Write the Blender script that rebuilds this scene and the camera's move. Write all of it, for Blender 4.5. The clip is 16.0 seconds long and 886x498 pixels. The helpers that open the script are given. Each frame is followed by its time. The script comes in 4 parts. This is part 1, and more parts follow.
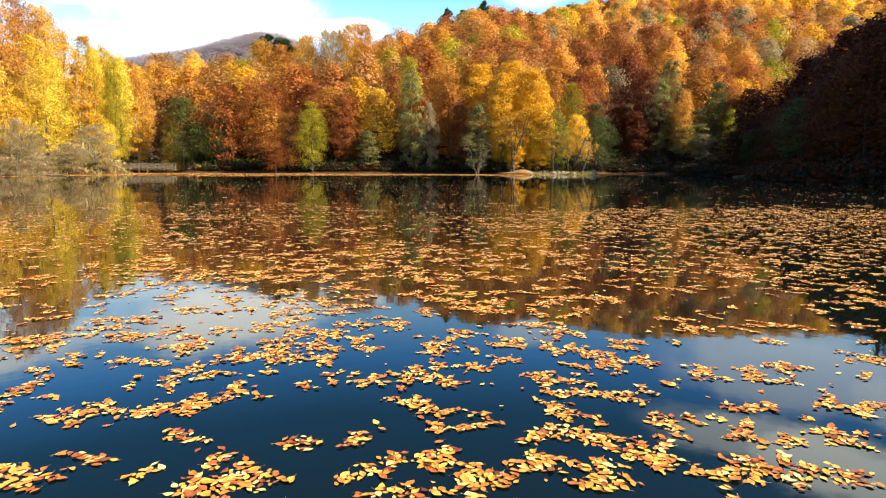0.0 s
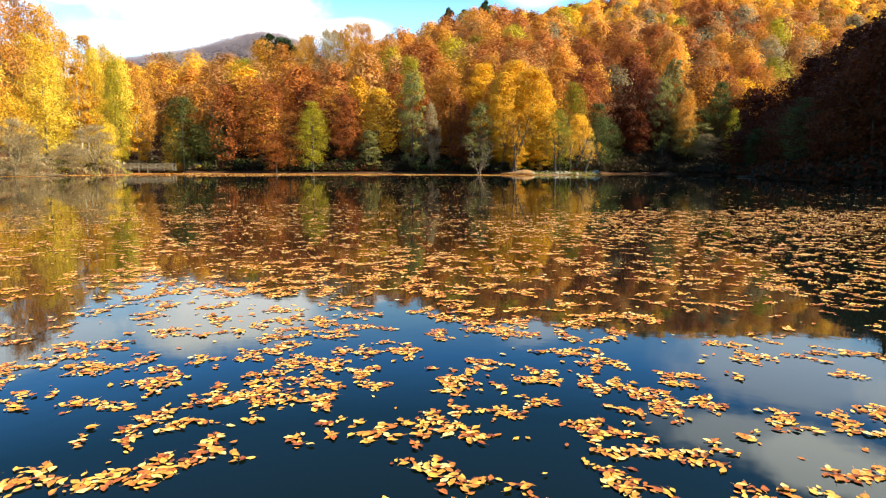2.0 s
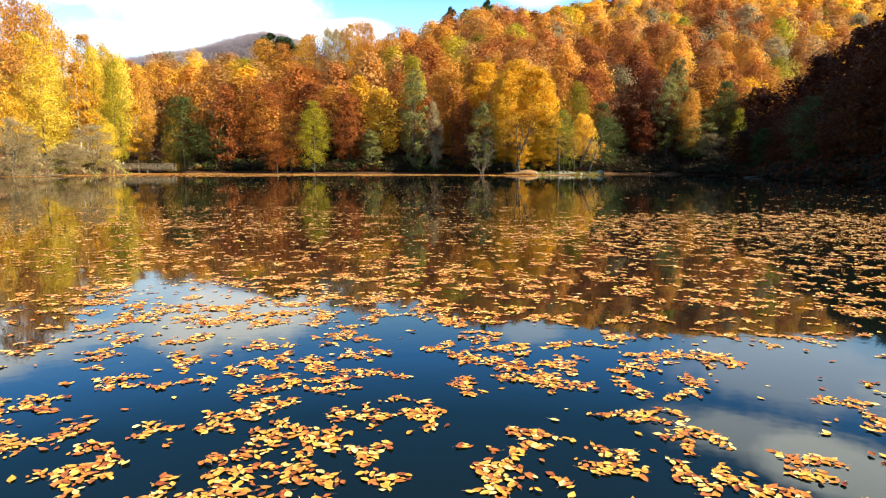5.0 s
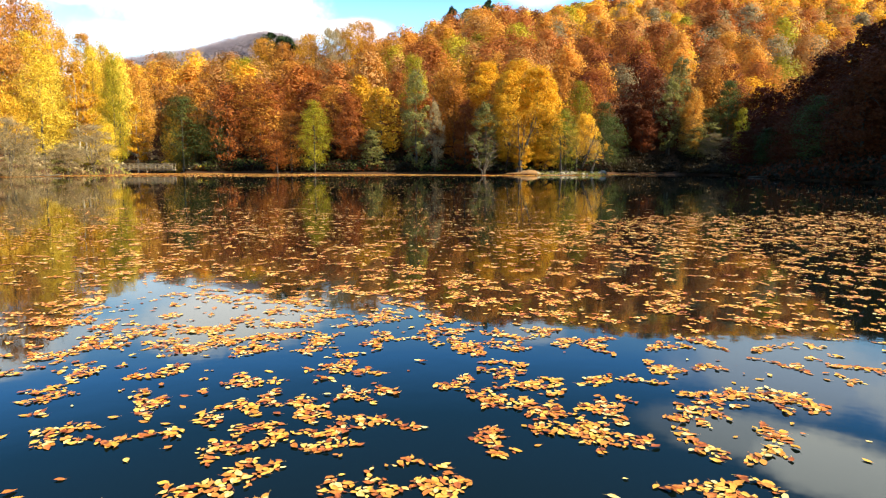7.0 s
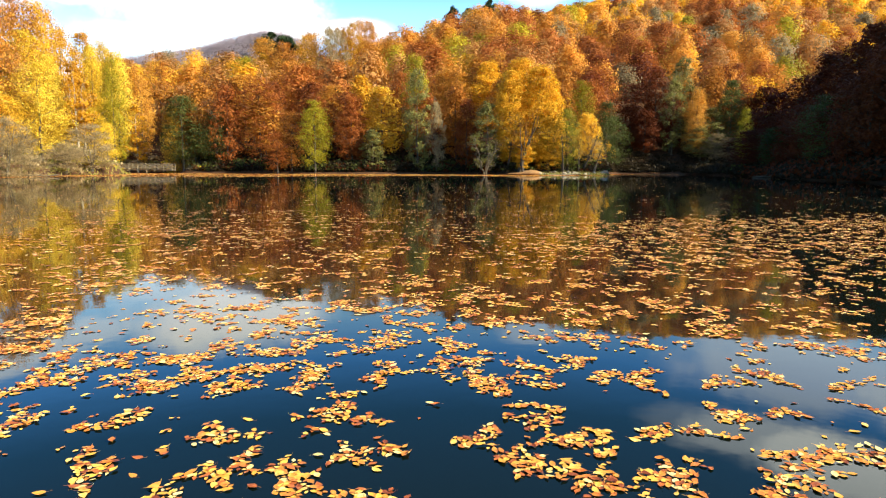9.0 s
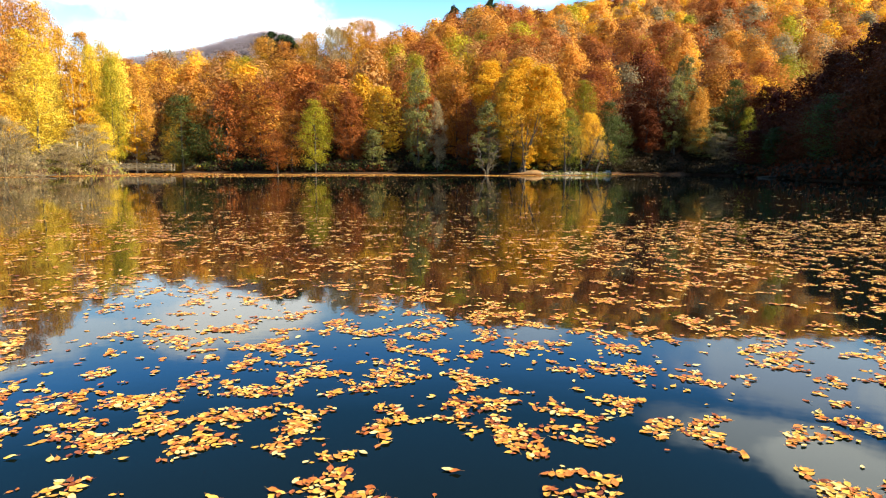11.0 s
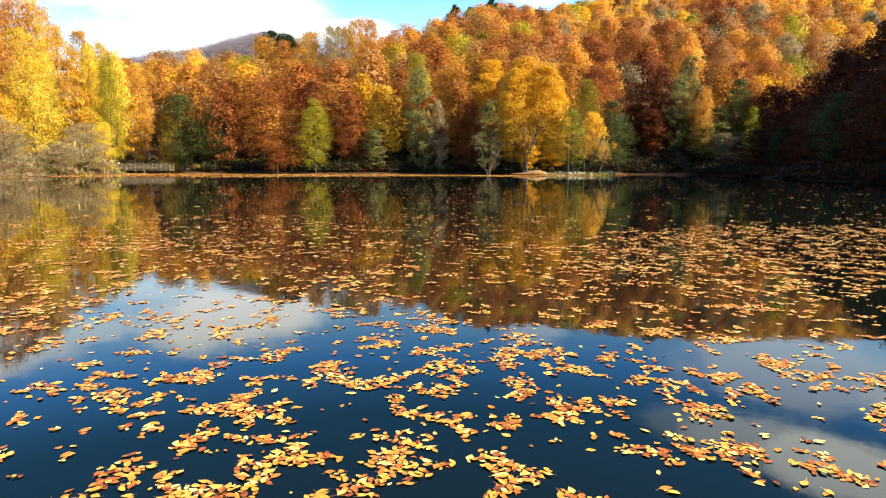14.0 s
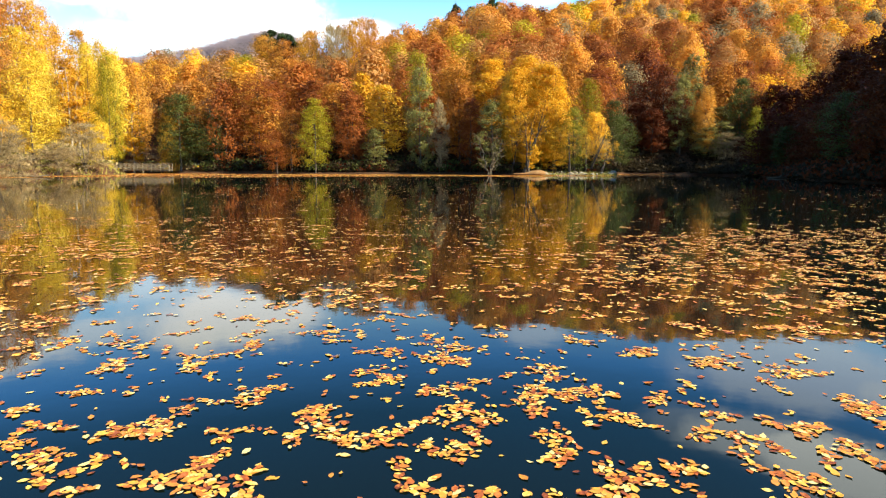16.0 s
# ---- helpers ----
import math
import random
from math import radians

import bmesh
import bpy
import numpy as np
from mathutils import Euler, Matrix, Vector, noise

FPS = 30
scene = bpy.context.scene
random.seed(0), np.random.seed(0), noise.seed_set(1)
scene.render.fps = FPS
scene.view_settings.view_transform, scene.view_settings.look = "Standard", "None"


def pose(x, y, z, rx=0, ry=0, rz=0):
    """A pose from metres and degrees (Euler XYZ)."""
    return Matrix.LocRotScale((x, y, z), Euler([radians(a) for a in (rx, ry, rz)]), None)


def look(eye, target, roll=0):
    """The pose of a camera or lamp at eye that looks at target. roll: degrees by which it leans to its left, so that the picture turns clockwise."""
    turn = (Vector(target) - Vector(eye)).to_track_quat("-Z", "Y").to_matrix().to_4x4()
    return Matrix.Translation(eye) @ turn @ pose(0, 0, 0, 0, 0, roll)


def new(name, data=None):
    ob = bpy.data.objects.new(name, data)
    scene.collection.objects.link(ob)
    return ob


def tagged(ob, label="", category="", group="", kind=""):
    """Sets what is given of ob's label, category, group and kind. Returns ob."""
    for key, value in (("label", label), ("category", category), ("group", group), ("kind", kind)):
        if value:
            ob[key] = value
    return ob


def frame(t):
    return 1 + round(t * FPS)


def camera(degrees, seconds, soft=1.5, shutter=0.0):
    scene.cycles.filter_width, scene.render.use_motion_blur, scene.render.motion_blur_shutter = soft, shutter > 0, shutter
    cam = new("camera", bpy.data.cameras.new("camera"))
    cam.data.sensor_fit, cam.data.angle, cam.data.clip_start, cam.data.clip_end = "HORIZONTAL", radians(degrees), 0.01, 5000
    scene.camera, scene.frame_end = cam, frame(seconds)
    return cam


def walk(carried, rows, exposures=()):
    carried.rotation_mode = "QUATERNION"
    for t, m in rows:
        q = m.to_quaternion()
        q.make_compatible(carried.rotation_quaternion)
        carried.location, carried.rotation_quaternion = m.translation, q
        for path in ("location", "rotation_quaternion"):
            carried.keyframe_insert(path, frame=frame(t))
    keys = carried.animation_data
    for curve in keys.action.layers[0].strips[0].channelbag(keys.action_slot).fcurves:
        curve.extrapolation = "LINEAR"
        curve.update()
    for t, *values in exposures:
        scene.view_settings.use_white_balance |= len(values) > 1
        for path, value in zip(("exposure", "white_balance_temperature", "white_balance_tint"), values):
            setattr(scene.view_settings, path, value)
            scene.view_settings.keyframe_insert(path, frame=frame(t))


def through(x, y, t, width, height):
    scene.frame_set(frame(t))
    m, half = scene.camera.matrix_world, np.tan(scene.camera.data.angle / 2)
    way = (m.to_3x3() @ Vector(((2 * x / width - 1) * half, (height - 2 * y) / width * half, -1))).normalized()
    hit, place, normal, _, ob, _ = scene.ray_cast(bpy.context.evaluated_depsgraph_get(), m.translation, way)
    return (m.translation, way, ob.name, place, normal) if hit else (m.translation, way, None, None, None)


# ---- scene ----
# ---- camera: a slow low glide over the water ----
EYE = 1.35
PITCH, ROLL = -7.36, -0.18
cam = camera(69.8, 16.0, soft=1.15)


def glide(t):
    s = t / 16.0
    k = EYE / 1.5
    x = k * (-0.92 * s - 0.152 * s * (1 - s))
    y = k * (7.206 * s - 0.382 * s * (1 - s))
    z = EYE + k * (0.06 * s + 0.047 * s * (1 - s))
    return pose(x, y, z, 90 + PITCH, ROLL, 0.787 * s - 0.276 * s * s)


walk(cam, [(0.5 * i, glide(0.5 * i)) for i in range(33)], [(0.0, 1.41, 6950, 5), (16.0, 1.41, 6950, 5)])

# ---- sky and sun ----
SUN_TO = Vector((0.785, -0.235, 0.56)).normalized()
world = bpy.data.worlds.new("sky")
scene.world = world
world.use_nodes = True
wt = world.node_tree
wt.nodes.clear()


def wnode(kind, **kw):
    n = wt.nodes.new(kind)
    for k, v in kw.items():
        n.inputs[int(k[1:])].default_value = v
    return n


wout = wt.nodes.new("ShaderNodeOutputWorld")
sky = wt.nodes.new("ShaderNodeTexSky")
sky.sky_type = "NISHITA"
sky.sun_disc = False
sky.sun_elevation = math.asin(SUN_TO.z)
sky.sun_rotation = math.atan2(SUN_TO.x, SUN_TO.y)
sky.air_density, sky.dust_density, sky.ozone_density = 1.0, 0.25, 4.0
back = wnode("ShaderNodeBackground", i1=0.132)
coord = wt.nodes.new("ShaderNodeTexCoord")
puff = wnode("ShaderNodeTexNoise", i2=5.0, i3=6.0, i4=0.62)
wt.links.new(coord.outputs["Generated"], puff.inputs[0])
puff_small = wnode("ShaderNodeMath", i1=0.5)
puff_small.operation = "SUBTRACT"
wt.links.new(puff.outputs[0], puff_small.inputs[0])
total = None
# each cloud: sideways and upward slope of its middle, half width, half height, thickness
for az, el, wide, high, thick in (
    (-0.31, 0.235, 0.16, 0.062, 1.4), (-0.15, 0.205, 0.08, 0.022, 0.9), (-0.40, 0.19, 0.12, 0.03, 0.55), (0.14, 0.262, 0.06, 0.025, 0.5), (0.49, 0.275, 0.11, 0.025, 0.55),
    (0.50, 0.44, 0.12, 0.04, 0.9), (0.66, 0.50, 0.16, 0.06, 1.6), (0.60, 0.335, 0.24, 0.065, 0.62), (0.80, 0.39, 0.16, 0.06, 0.85), (0.42, 0.42, 0.12, 0.03, 0.3), (-0.74, 0.30, 0.10, 0.06, 1.0), (-0.585, 0.268, 0.05, 0.02, 0.7),
):
    mid = Vector((az, 1.0, el))
    size = mid.length
    mid.normalize()
    off = wt.nodes.new("ShaderNodeVectorMath")
    off.operation = "SUBTRACT"
    off.inputs[1].default_value = mid
    wt.links.new(coord.outputs["Generated"], off.inputs[0])
    squash = wt.nodes.new("ShaderNodeVectorMath")
    squash.operation = "MULTIPLY"
    squash.inputs[1].default_value = (size / wide, 1.0, size / high)
    wt.links.new(off.outputs[0], squash.inputs[0])
    far = wt.nodes.new("ShaderNodeVectorMath")
    far.operation = "LENGTH"
    wt.links.new(squash.outputs[0], far.inputs[0])
    rag = wnode("ShaderNodeMath", i1=1.9)
    rag.operation = "MULTIPLY_ADD"
    wt.links.new(puff_small.outputs[0], rag.inputs[0])
    wt.links.new(far.outputs["Value"], rag.inputs[2])
    edge = wnode("ShaderNodeMapRange", i1=1.05, i2=0.5, i3=0.0, i4=thick)
    edge.interpolation_type = "SMOOTHSTEP"
    wt.links.new(rag.outputs[0], edge.inputs[0])
    if total is None:
        total = edge.outputs[0]
    else:
        more = wt.nodes.new("ShaderNodeMath")
        more.operation = "MAXIMUM"
        wt.links.new(total, more.inputs[0])
        wt.links.new(edge.outputs[0], more.inputs[1])
        total = more.outputs[0]
cloud_mix = wt.nodes.new("ShaderNodeMix")
cloud_mix.data_type, cloud_mix.clamp_factor = "RGBA", False
cloud_mix.inputs[7].default_value = (5.1, 5.75, 6.6, 1.0)
wt.links.new(total, cloud_mix.inputs[0])
blue = wt.nodes.new("ShaderNodeMix")
blue.data_type, blue.blend_type = "RGBA", "MULTIPLY"
blue.inputs[0].default_value = 1.0
# the sky deepens away from the horizon
height = wt.nodes.new("ShaderNodeSeparateXYZ")
wt.links.new(coord.outputs["Generated"], height.inputs[0])
deep = wt.nodes.new("ShaderNodeValToRGB")
for stop, (at, tint) in zip([deep.color_ramp.elements[0], deep.color_ramp.elements[1], *(deep.color_ramp.elements.new(p) for p in (0.24, 0.30, 0.38))],
                            ((0.17, (1.05, 1.08, 1.04)), (0.47, (0.085, 0.255, 0.25)), (0.228, (0.84, 1.05, 1.06)), (0.29, (0.30, 0.78, 1.20)), (0.37, (0.14, 0.455, 0.65)))):
    stop.position, stop.color = at, (*tint, 1.0)
wt.links.new(height.outputs[2], deep.inputs[0])
wt.links.new(deep.outputs[0], blue.inputs[7])
wt.links.new(sky.outputs[0], blue.inputs[6])
wt.links.new(blue.outputs[2], cloud_mix.inputs[6])
wt.links.new(cloud_mix.outputs[2], back.inputs[0])
wt.links.new(back.outputs[0], wout.inputs[0])

sun = new("sun", bpy.data.lights.new("sun", "SUN"))
sun.data.energy, sun.data.angle, sun.data.color = 5.0, radians(0.55), (1.0, 0.89, 0.69)
sun.matrix_world = look(SUN_TO * 300, (0, 0, 0))


# ---- material helpers ----
def material(name):
    m = bpy.data.materials.new(name)
    m.use_nodes = True
    nt = m.node_tree
    return m, nt, nt.nodes["Principled BSDF"]


def noise_node(nt, scale, detail=4.0, rough=0.55, space="Object"):
    c = nt.nodes.new("ShaderNodeTexCoord")
    n = nt.nodes.new("ShaderNodeTexNoise")
    n.inputs["Scale"].default_value, n.inputs["Detail"].default_value, n.inputs["Roughness"].default_value = scale, detail, rough
    nt.links.new(c.outputs[space], n.inputs["Vector"])
    return n


def ramp_node(nt, source, stops):
    r = nt.nodes.new("ShaderNodeValToRGB")
    while len(r.color_ramp.elements) < len(stops):
        r.color_ramp.elements.new(0.5)
    for e, (p, c) in zip(r.color_ramp.elements, stops):
        e.position, e.color = p, (*c, 1)
    nt.links.new(source, r.inputs[0])
    return r


def bump_node(nt, bsdf, source, strength, distance):
    b = nt.nodes.new("ShaderNodeBump")
    b.inputs["Strength"].default_value, b.inputs["Distance"].default_value = strength, distance
    nt.links.new(source, b.inputs["Height"])
    nt.links.new(b.outputs[0], bsdf.inputs["Normal"])
    return b


def add_nodes(nt, a, b, how="ADD", second=None):
    n = nt.nodes.new("ShaderNodeMath")
    n.operation = how
    nt.links.new(a, n.inputs[0])
    if b is not None:
        nt.links.new(b, n.inputs[1])
    else:
        n.inputs[1].default_value = second
    return n.outputs[0]


def plain(name, stops, scale, rough=0.8, bump=0.4, distance=0.01, detail=5.0):
    """A rough natural surface: two scales of noise through a colour ramp, with relief."""
    m, nt, b = material(name)
    fine = noise_node(nt, scale, detail)
    broad = noise_node(nt, scale * 0.13, 3.0)
    both = add_nodes(nt, add_nodes(nt, fine.outputs[0], None, "MULTIPLY", 0.6), add_nodes(nt, broad.outputs[0], None, "MULTIPLY", 0.4))
    nt.links.new(ramp_node(nt, both, stops).outputs[0], b.inputs["Base Color"])
    b.inputs["Roughness"].default_value = rough
    b.inputs["Specular IOR Level"].default_value = 0.25
    bump_node(nt, b, fine.outputs[0], bump, distance)
    return m


def foliage(name, dark, middle, light, through=0.38, source="tree", gloss=0.12):
    """Leaves: each leaf its own tone, each tree its own shift, light passing through."""
    m, nt, b = material(name)
    geo = nt.nodes.new("ShaderNodeNewGeometry")
    info = nt.nodes.new("ShaderNodeObjectInfo")
    if source == "wood":
        att = nt.nodes.new("ShaderNodeAttribute")
        att.attribute_name = "tone"
        own = att.outputs["Fac"]
    else:
        own = info.outputs["Random"]
    broad = noise_node(nt, 0.45, 3.0)
    mix = add_nodes(nt, add_nodes(nt, geo.outputs["Random Per Island"], None, "MULTIPLY", 0.12 if source == "wood" else 0.20),
                    add_nodes(nt, own, None, "MULTIPLY", 0.38))
    mix = add_nodes(nt, mix, add_nodes(nt, broad.outputs[0], None, "MULTIPLY", 0.38))
    col = ramp_node(nt, mix, ((0.15, dark), (0.5, middle), (0.9, light)))
    nt.links.new(col.outputs[0], b.inputs["Base Color"])
    b.inputs["Roughness"].default_value = 0.55
    b.inputs["Specular IOR Level"].default_value = gloss
    tr = nt.nodes.new("ShaderNodeBsdfTranslucent")
    nt.links.new(col.outputs[0], tr.inputs[0])
    ms = nt.nodes.new("ShaderNodeMixShader")
    ms.inputs[0].default_value = through
    nt.links.new(b.outputs[0], ms.inputs[1])
    nt.links.new(tr.outputs[0], ms.inputs[2])
    nt.links.new(ms.outputs[0], nt.nodes["Material Output"].inputs[0])
    return m


# ---- materials ----
PALETTE = {
    "orange": ((0.27, 0.085, 0.017), (0.57, 0.258, 0.042), (0.78, 0.47, 0.085)),
    "gold": ((0.42, 0.175, 0.016), (0.71, 0.405, 0.032), (0.86, 0.62, 0.10)),
    "yellow": ((0.42, 0.23, 0.020), (0.71, 0.49, 0.040), (0.85, 0.69, 0.13)),
    "rust": ((0.14, 0.038, 0.014), (0.34, 0.104, 0.025), (0.54, 0.215, 0.045)),
    # rust darkened: the shade of the bank and bay is put into the colour
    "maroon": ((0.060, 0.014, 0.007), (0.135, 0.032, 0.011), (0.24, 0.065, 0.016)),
    "tan": ((0.25, 0.12, 0.040), (0.42, 0.205, 0.066), (0.52, 0.285, 0.10)),
    "amber": ((0.50, 0.22, 0.016), (0.80, 0.47, 0.036), (0.90, 0.66, 0.10)),
    "moss": ((0.085, 0.10, 0.012), (0.22, 0.23, 0.028), (0.45, 0.42, 0.06)),
    "lime": ((0.17, 0.15, 0.012), (0.40, 0.335, 0.026), (0.62, 0.52, 0.05)),
    "green": ((0.030, 0.042, 0.012), (0.080, 0.100, 0.026), (0.19, 0.20, 0.050)),
    "sage": ((0.11, 0.11, 0.034), (0.24, 0.23, 0.070), (0.42, 0.38, 0.12)),
    "pine": ((0.012, 0.025, 0.010), (0.028, 0.05, 0.018), (0.06, 0.085, 0.03)),
    # near-black twigs: the shade under shore trees put into a leaf colour
    "shade_brown": ((0.012, 0.010, 0.007), (0.032, 0.024, 0.013), (0.065, 0.046, 0.022)),
    "bare": ((0.23, 0.175, 0.095), (0.44, 0.34, 0.18), (0.60, 0.47, 0.26)),
    # grey mauve with the haze of distance painted into the leaf colour
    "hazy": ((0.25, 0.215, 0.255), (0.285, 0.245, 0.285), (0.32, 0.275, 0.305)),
}
LEAF = {k: foliage("leaves_" + k, *v) for k, v in PALETTE.items()}
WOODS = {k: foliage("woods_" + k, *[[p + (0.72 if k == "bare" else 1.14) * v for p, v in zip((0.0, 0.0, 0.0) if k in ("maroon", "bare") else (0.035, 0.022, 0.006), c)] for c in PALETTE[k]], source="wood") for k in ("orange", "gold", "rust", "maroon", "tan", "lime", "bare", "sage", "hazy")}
BARK = plain("bark", ((0.25, (0.035, 0.028, 0.022)), (0.6, (0.10, 0.085, 0.07)), (0.9, (0.20, 0.18, 0.15))), 9.0, 0.9, 0.6, 0.03)
BARK_GREY = plain("bark_grey", ((0.2, (0.06, 0.048, 0.034)), (0.55, (0.16, 0.128, 0.088)), (0.9, (0.28, 0.225, 0.15))), 7.0, 0.9, 0.5, 0.02)
BARK_PALE = plain("bark_pale", ((0.2, (0.15, 0.12, 0.08)), (0.55, (0.38, 0.32, 0.23)), (0.9, (0.56, 0.49, 0.37))), 7.0, 0.85, 0.5, 0.02)
# leaf litter darkened to put the trees' shade into the ground colour
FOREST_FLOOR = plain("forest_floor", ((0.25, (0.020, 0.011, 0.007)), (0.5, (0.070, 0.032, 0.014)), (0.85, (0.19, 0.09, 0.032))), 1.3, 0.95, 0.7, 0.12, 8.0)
TIMBER = plain("weathered_timber", ((0.25, (0.15, 0.122, 0.082)), (0.6, (0.28, 0.232, 0.16)), (0.9, (0.39, 0.335, 0.245))), 6.0, 0.85, 0.4, 0.01)
STONE = plain("bank_stone", ((0.25, (0.16, 0.14, 0.11)), (0.6, (0.30, 0.27, 0.21)), (0.9, (0.45, 0.40, 0.32))), 3.0, 0.9, 0.6, 0.05)
BANK_EARTH = plain("bank_earth", ((0.3, (0.11, 0.055, 0.025)), (0.5, (0.25, 0.135, 0.055)), (0.75, (0.38, 0.24, 0.11))), 3.4, 0.95, 0.6, 0.08, 7.0)
REED = foliage("reed_grass", (0.22, 0.20, 0.05), (0.46, 0.42, 0.12), (0.66, 0.60, 0.24), 0.25)


def water_material():
    m, nt, b = material("lake_water")
    b.inputs["Base Color"].default_value = (0.0022, 0.0052, 0.0042, 1)
    b.inputs["Roughness"].default_value = 0.03
    b.inputs["IOR"].default_value = 1.333
    b.inputs["Specular IOR Level"].default_value = 0.39
    ripple = noise_node(nt, 2.2, 3.0, 0.5)
    swell = noise_node(nt, 0.35, 2.0, 0.5)
    both = add_nodes(nt, ripple.outputs[0], add_nodes(nt, swell.outputs[0], None, "MULTIPLY", 2.5))
    bump_node(nt, b, both, 0.2, 0.005)
    return m


WATER = water_material()


def leaf_material(name, single):
    """Fallen beech leaves: amber to rust, a few pale undersides, wet gloss and veins."""
    m, nt, b = material(name)
    if single:
        own = nt.nodes.new("ShaderNodeObjectInfo").outputs["Random"]
    else:
        own = nt.nodes.new("ShaderNodeNewGeometry").outputs["Random Per Island"]
    spots = noise_node(nt, 55.0, 5.0, 0.65)
    patch = noise_node(nt, 16.0, 2.0)
    mix = add_nodes(nt, own, add_nodes(nt, add_nodes(nt, spots.outputs[0], None, "SUBTRACT", 0.5), None, "MULTIPLY", 0.45))
    mix = add_nodes(nt, mix, add_nodes(nt, add_nodes(nt, patch.outputs[0], None, "SUBTRACT", 0.5), None, "MULTIPLY", 0.40))
    col = ramp_node(nt, mix, (
        (0.0, (0.16, 0.036, 0.014)), (0.16, (0.42, 0.110, 0.026)), (0.38, (0.54, 0.19, 0.034)),
        (0.60, (0.65, 0.295, 0.043)), (0.82, (0.70, 0.40, 0.074)), (0.97, (0.74, 0.55, 0.22))))
    nt.links.new(col.outputs[0], b.inputs["Base Color"])
    b.inputs["Roughness"].default_value = 0.5
    b.inputs["Specular IOR Level"].default_value = 0.24
    bump_node(nt, b, spots.outputs[0], 0.6, 0.006)
    return m


FALLEN = leaf_material("fallen_leaf", True)
FALLEN_MANY = leaf_material("fallen_leaves", False)


# ---- mesh helpers ----
def part(name, bm, mat, parent=None, label=""):
    me = bpy.data.meshes.new(name)
    bm.to_mesh(me)
    bm.free()
    me.materials.append(mat)
    ob = new(name, me)
    ob.parent = parent
    return tagged(ob, label)


def sheet_mesh(name, verts, faces, mats, index=None, smooth=False, tone=None):
    """A mesh from arrays of corners and of faces, all with as many corners."""
    me = bpy.data.meshes.new(name)
    n, k = faces.shape
    me.vertices.add(len(verts))
    me.vertices.foreach_set("co", np.asarray(verts, np.float32).ravel())
    me.loops.add(n * k)
    me.loops.foreach_set("vertex_index", np.asarray(faces, np.int32).ravel())
    me.polygons.add(n)
    me.polygons.foreach_set("loop_start", np.arange(0, n * k, k, dtype=np.int32))
    for m in mats:
        me.materials.append(m)
    if index is not None:
        me.polygons.foreach_set("material_index", np.asarray(index, np.int32))
    me.polygons.foreach_set("use_smooth", np.full(n, smooth))
    if tone is not None:
        me.attributes.new("tone", "FLOAT", "FACE").data.foreach_set("value", np.asarray(tone, np.float32))
    me.update(calc_edges=True)
    me.validate()
    return me


RNG = np.random.RandomState(11)
TABLE = RNG.rand(256, 256)


def field(x, y, scale, seed=0):
    """Smooth noise from 0 to 1 over the plan."""
    u, v = np.asarray(x) / scale + 17.3 * seed, np.asarray(y) / scale + 41.7 * seed
    i, j = np.floor(u).astype(int), np.floor(v).astype(int)
    a, b = u - i, v - j
    a, b = a * a * (3 - 2 * a), b * b * (3 - 2 * b)
    i0, j0, i1, j1 = i % 256, j % 256, (i + 1) % 256, (j + 1) % 256
    return (TABLE[i0, j0] * (1 - a) + TABLE[i1, j0] * a) * (1 - b) + (TABLE[i0, j1] * (1 - a) + TABLE[i1, j1] * a) * b


def smooth(x, a, b):
    t = np.clip((np.asarray(x, float) - a) / (b - a), 0, 1)
    return t * t * (3 - 2 * t)


# ---- the lie of the land ----
def far_shore(x):
    """How far off the far shore is; a spit reaches out towards the middle, a bay lies beside it."""
    x = np.asarray(x, float)
    y = 124.0 + 2.0 * np.sin(x * 0.09)
    y = y - 9.0 * smooth(x, 0, 12) * (1 - smooth(x, 27, 31))
    y = y + 10.0 * (1 - smooth(x, -57, -51))
    return y + 12.0 * smooth(x, 28, 36)


def inland(x, y):
    """Metres from the nearest water's edge, below zero on the lake."""
    x, y = np.asarray(x, float), np.asarray(y, float)
    left = -55.0 - x + 3.0 * np.sin(y * 0.07) - 10.0 * smooth(y, 105, 122)
    right = x - 43.0 - 3.0 * np.sin(y * 0.06 + 1.0) - 4.0 * smooth(y, 80, 105)
    near = -30.0 - y
    return np.maximum(np.maximum(left, right), np.maximum(y - far_shore(x), near)), left, right


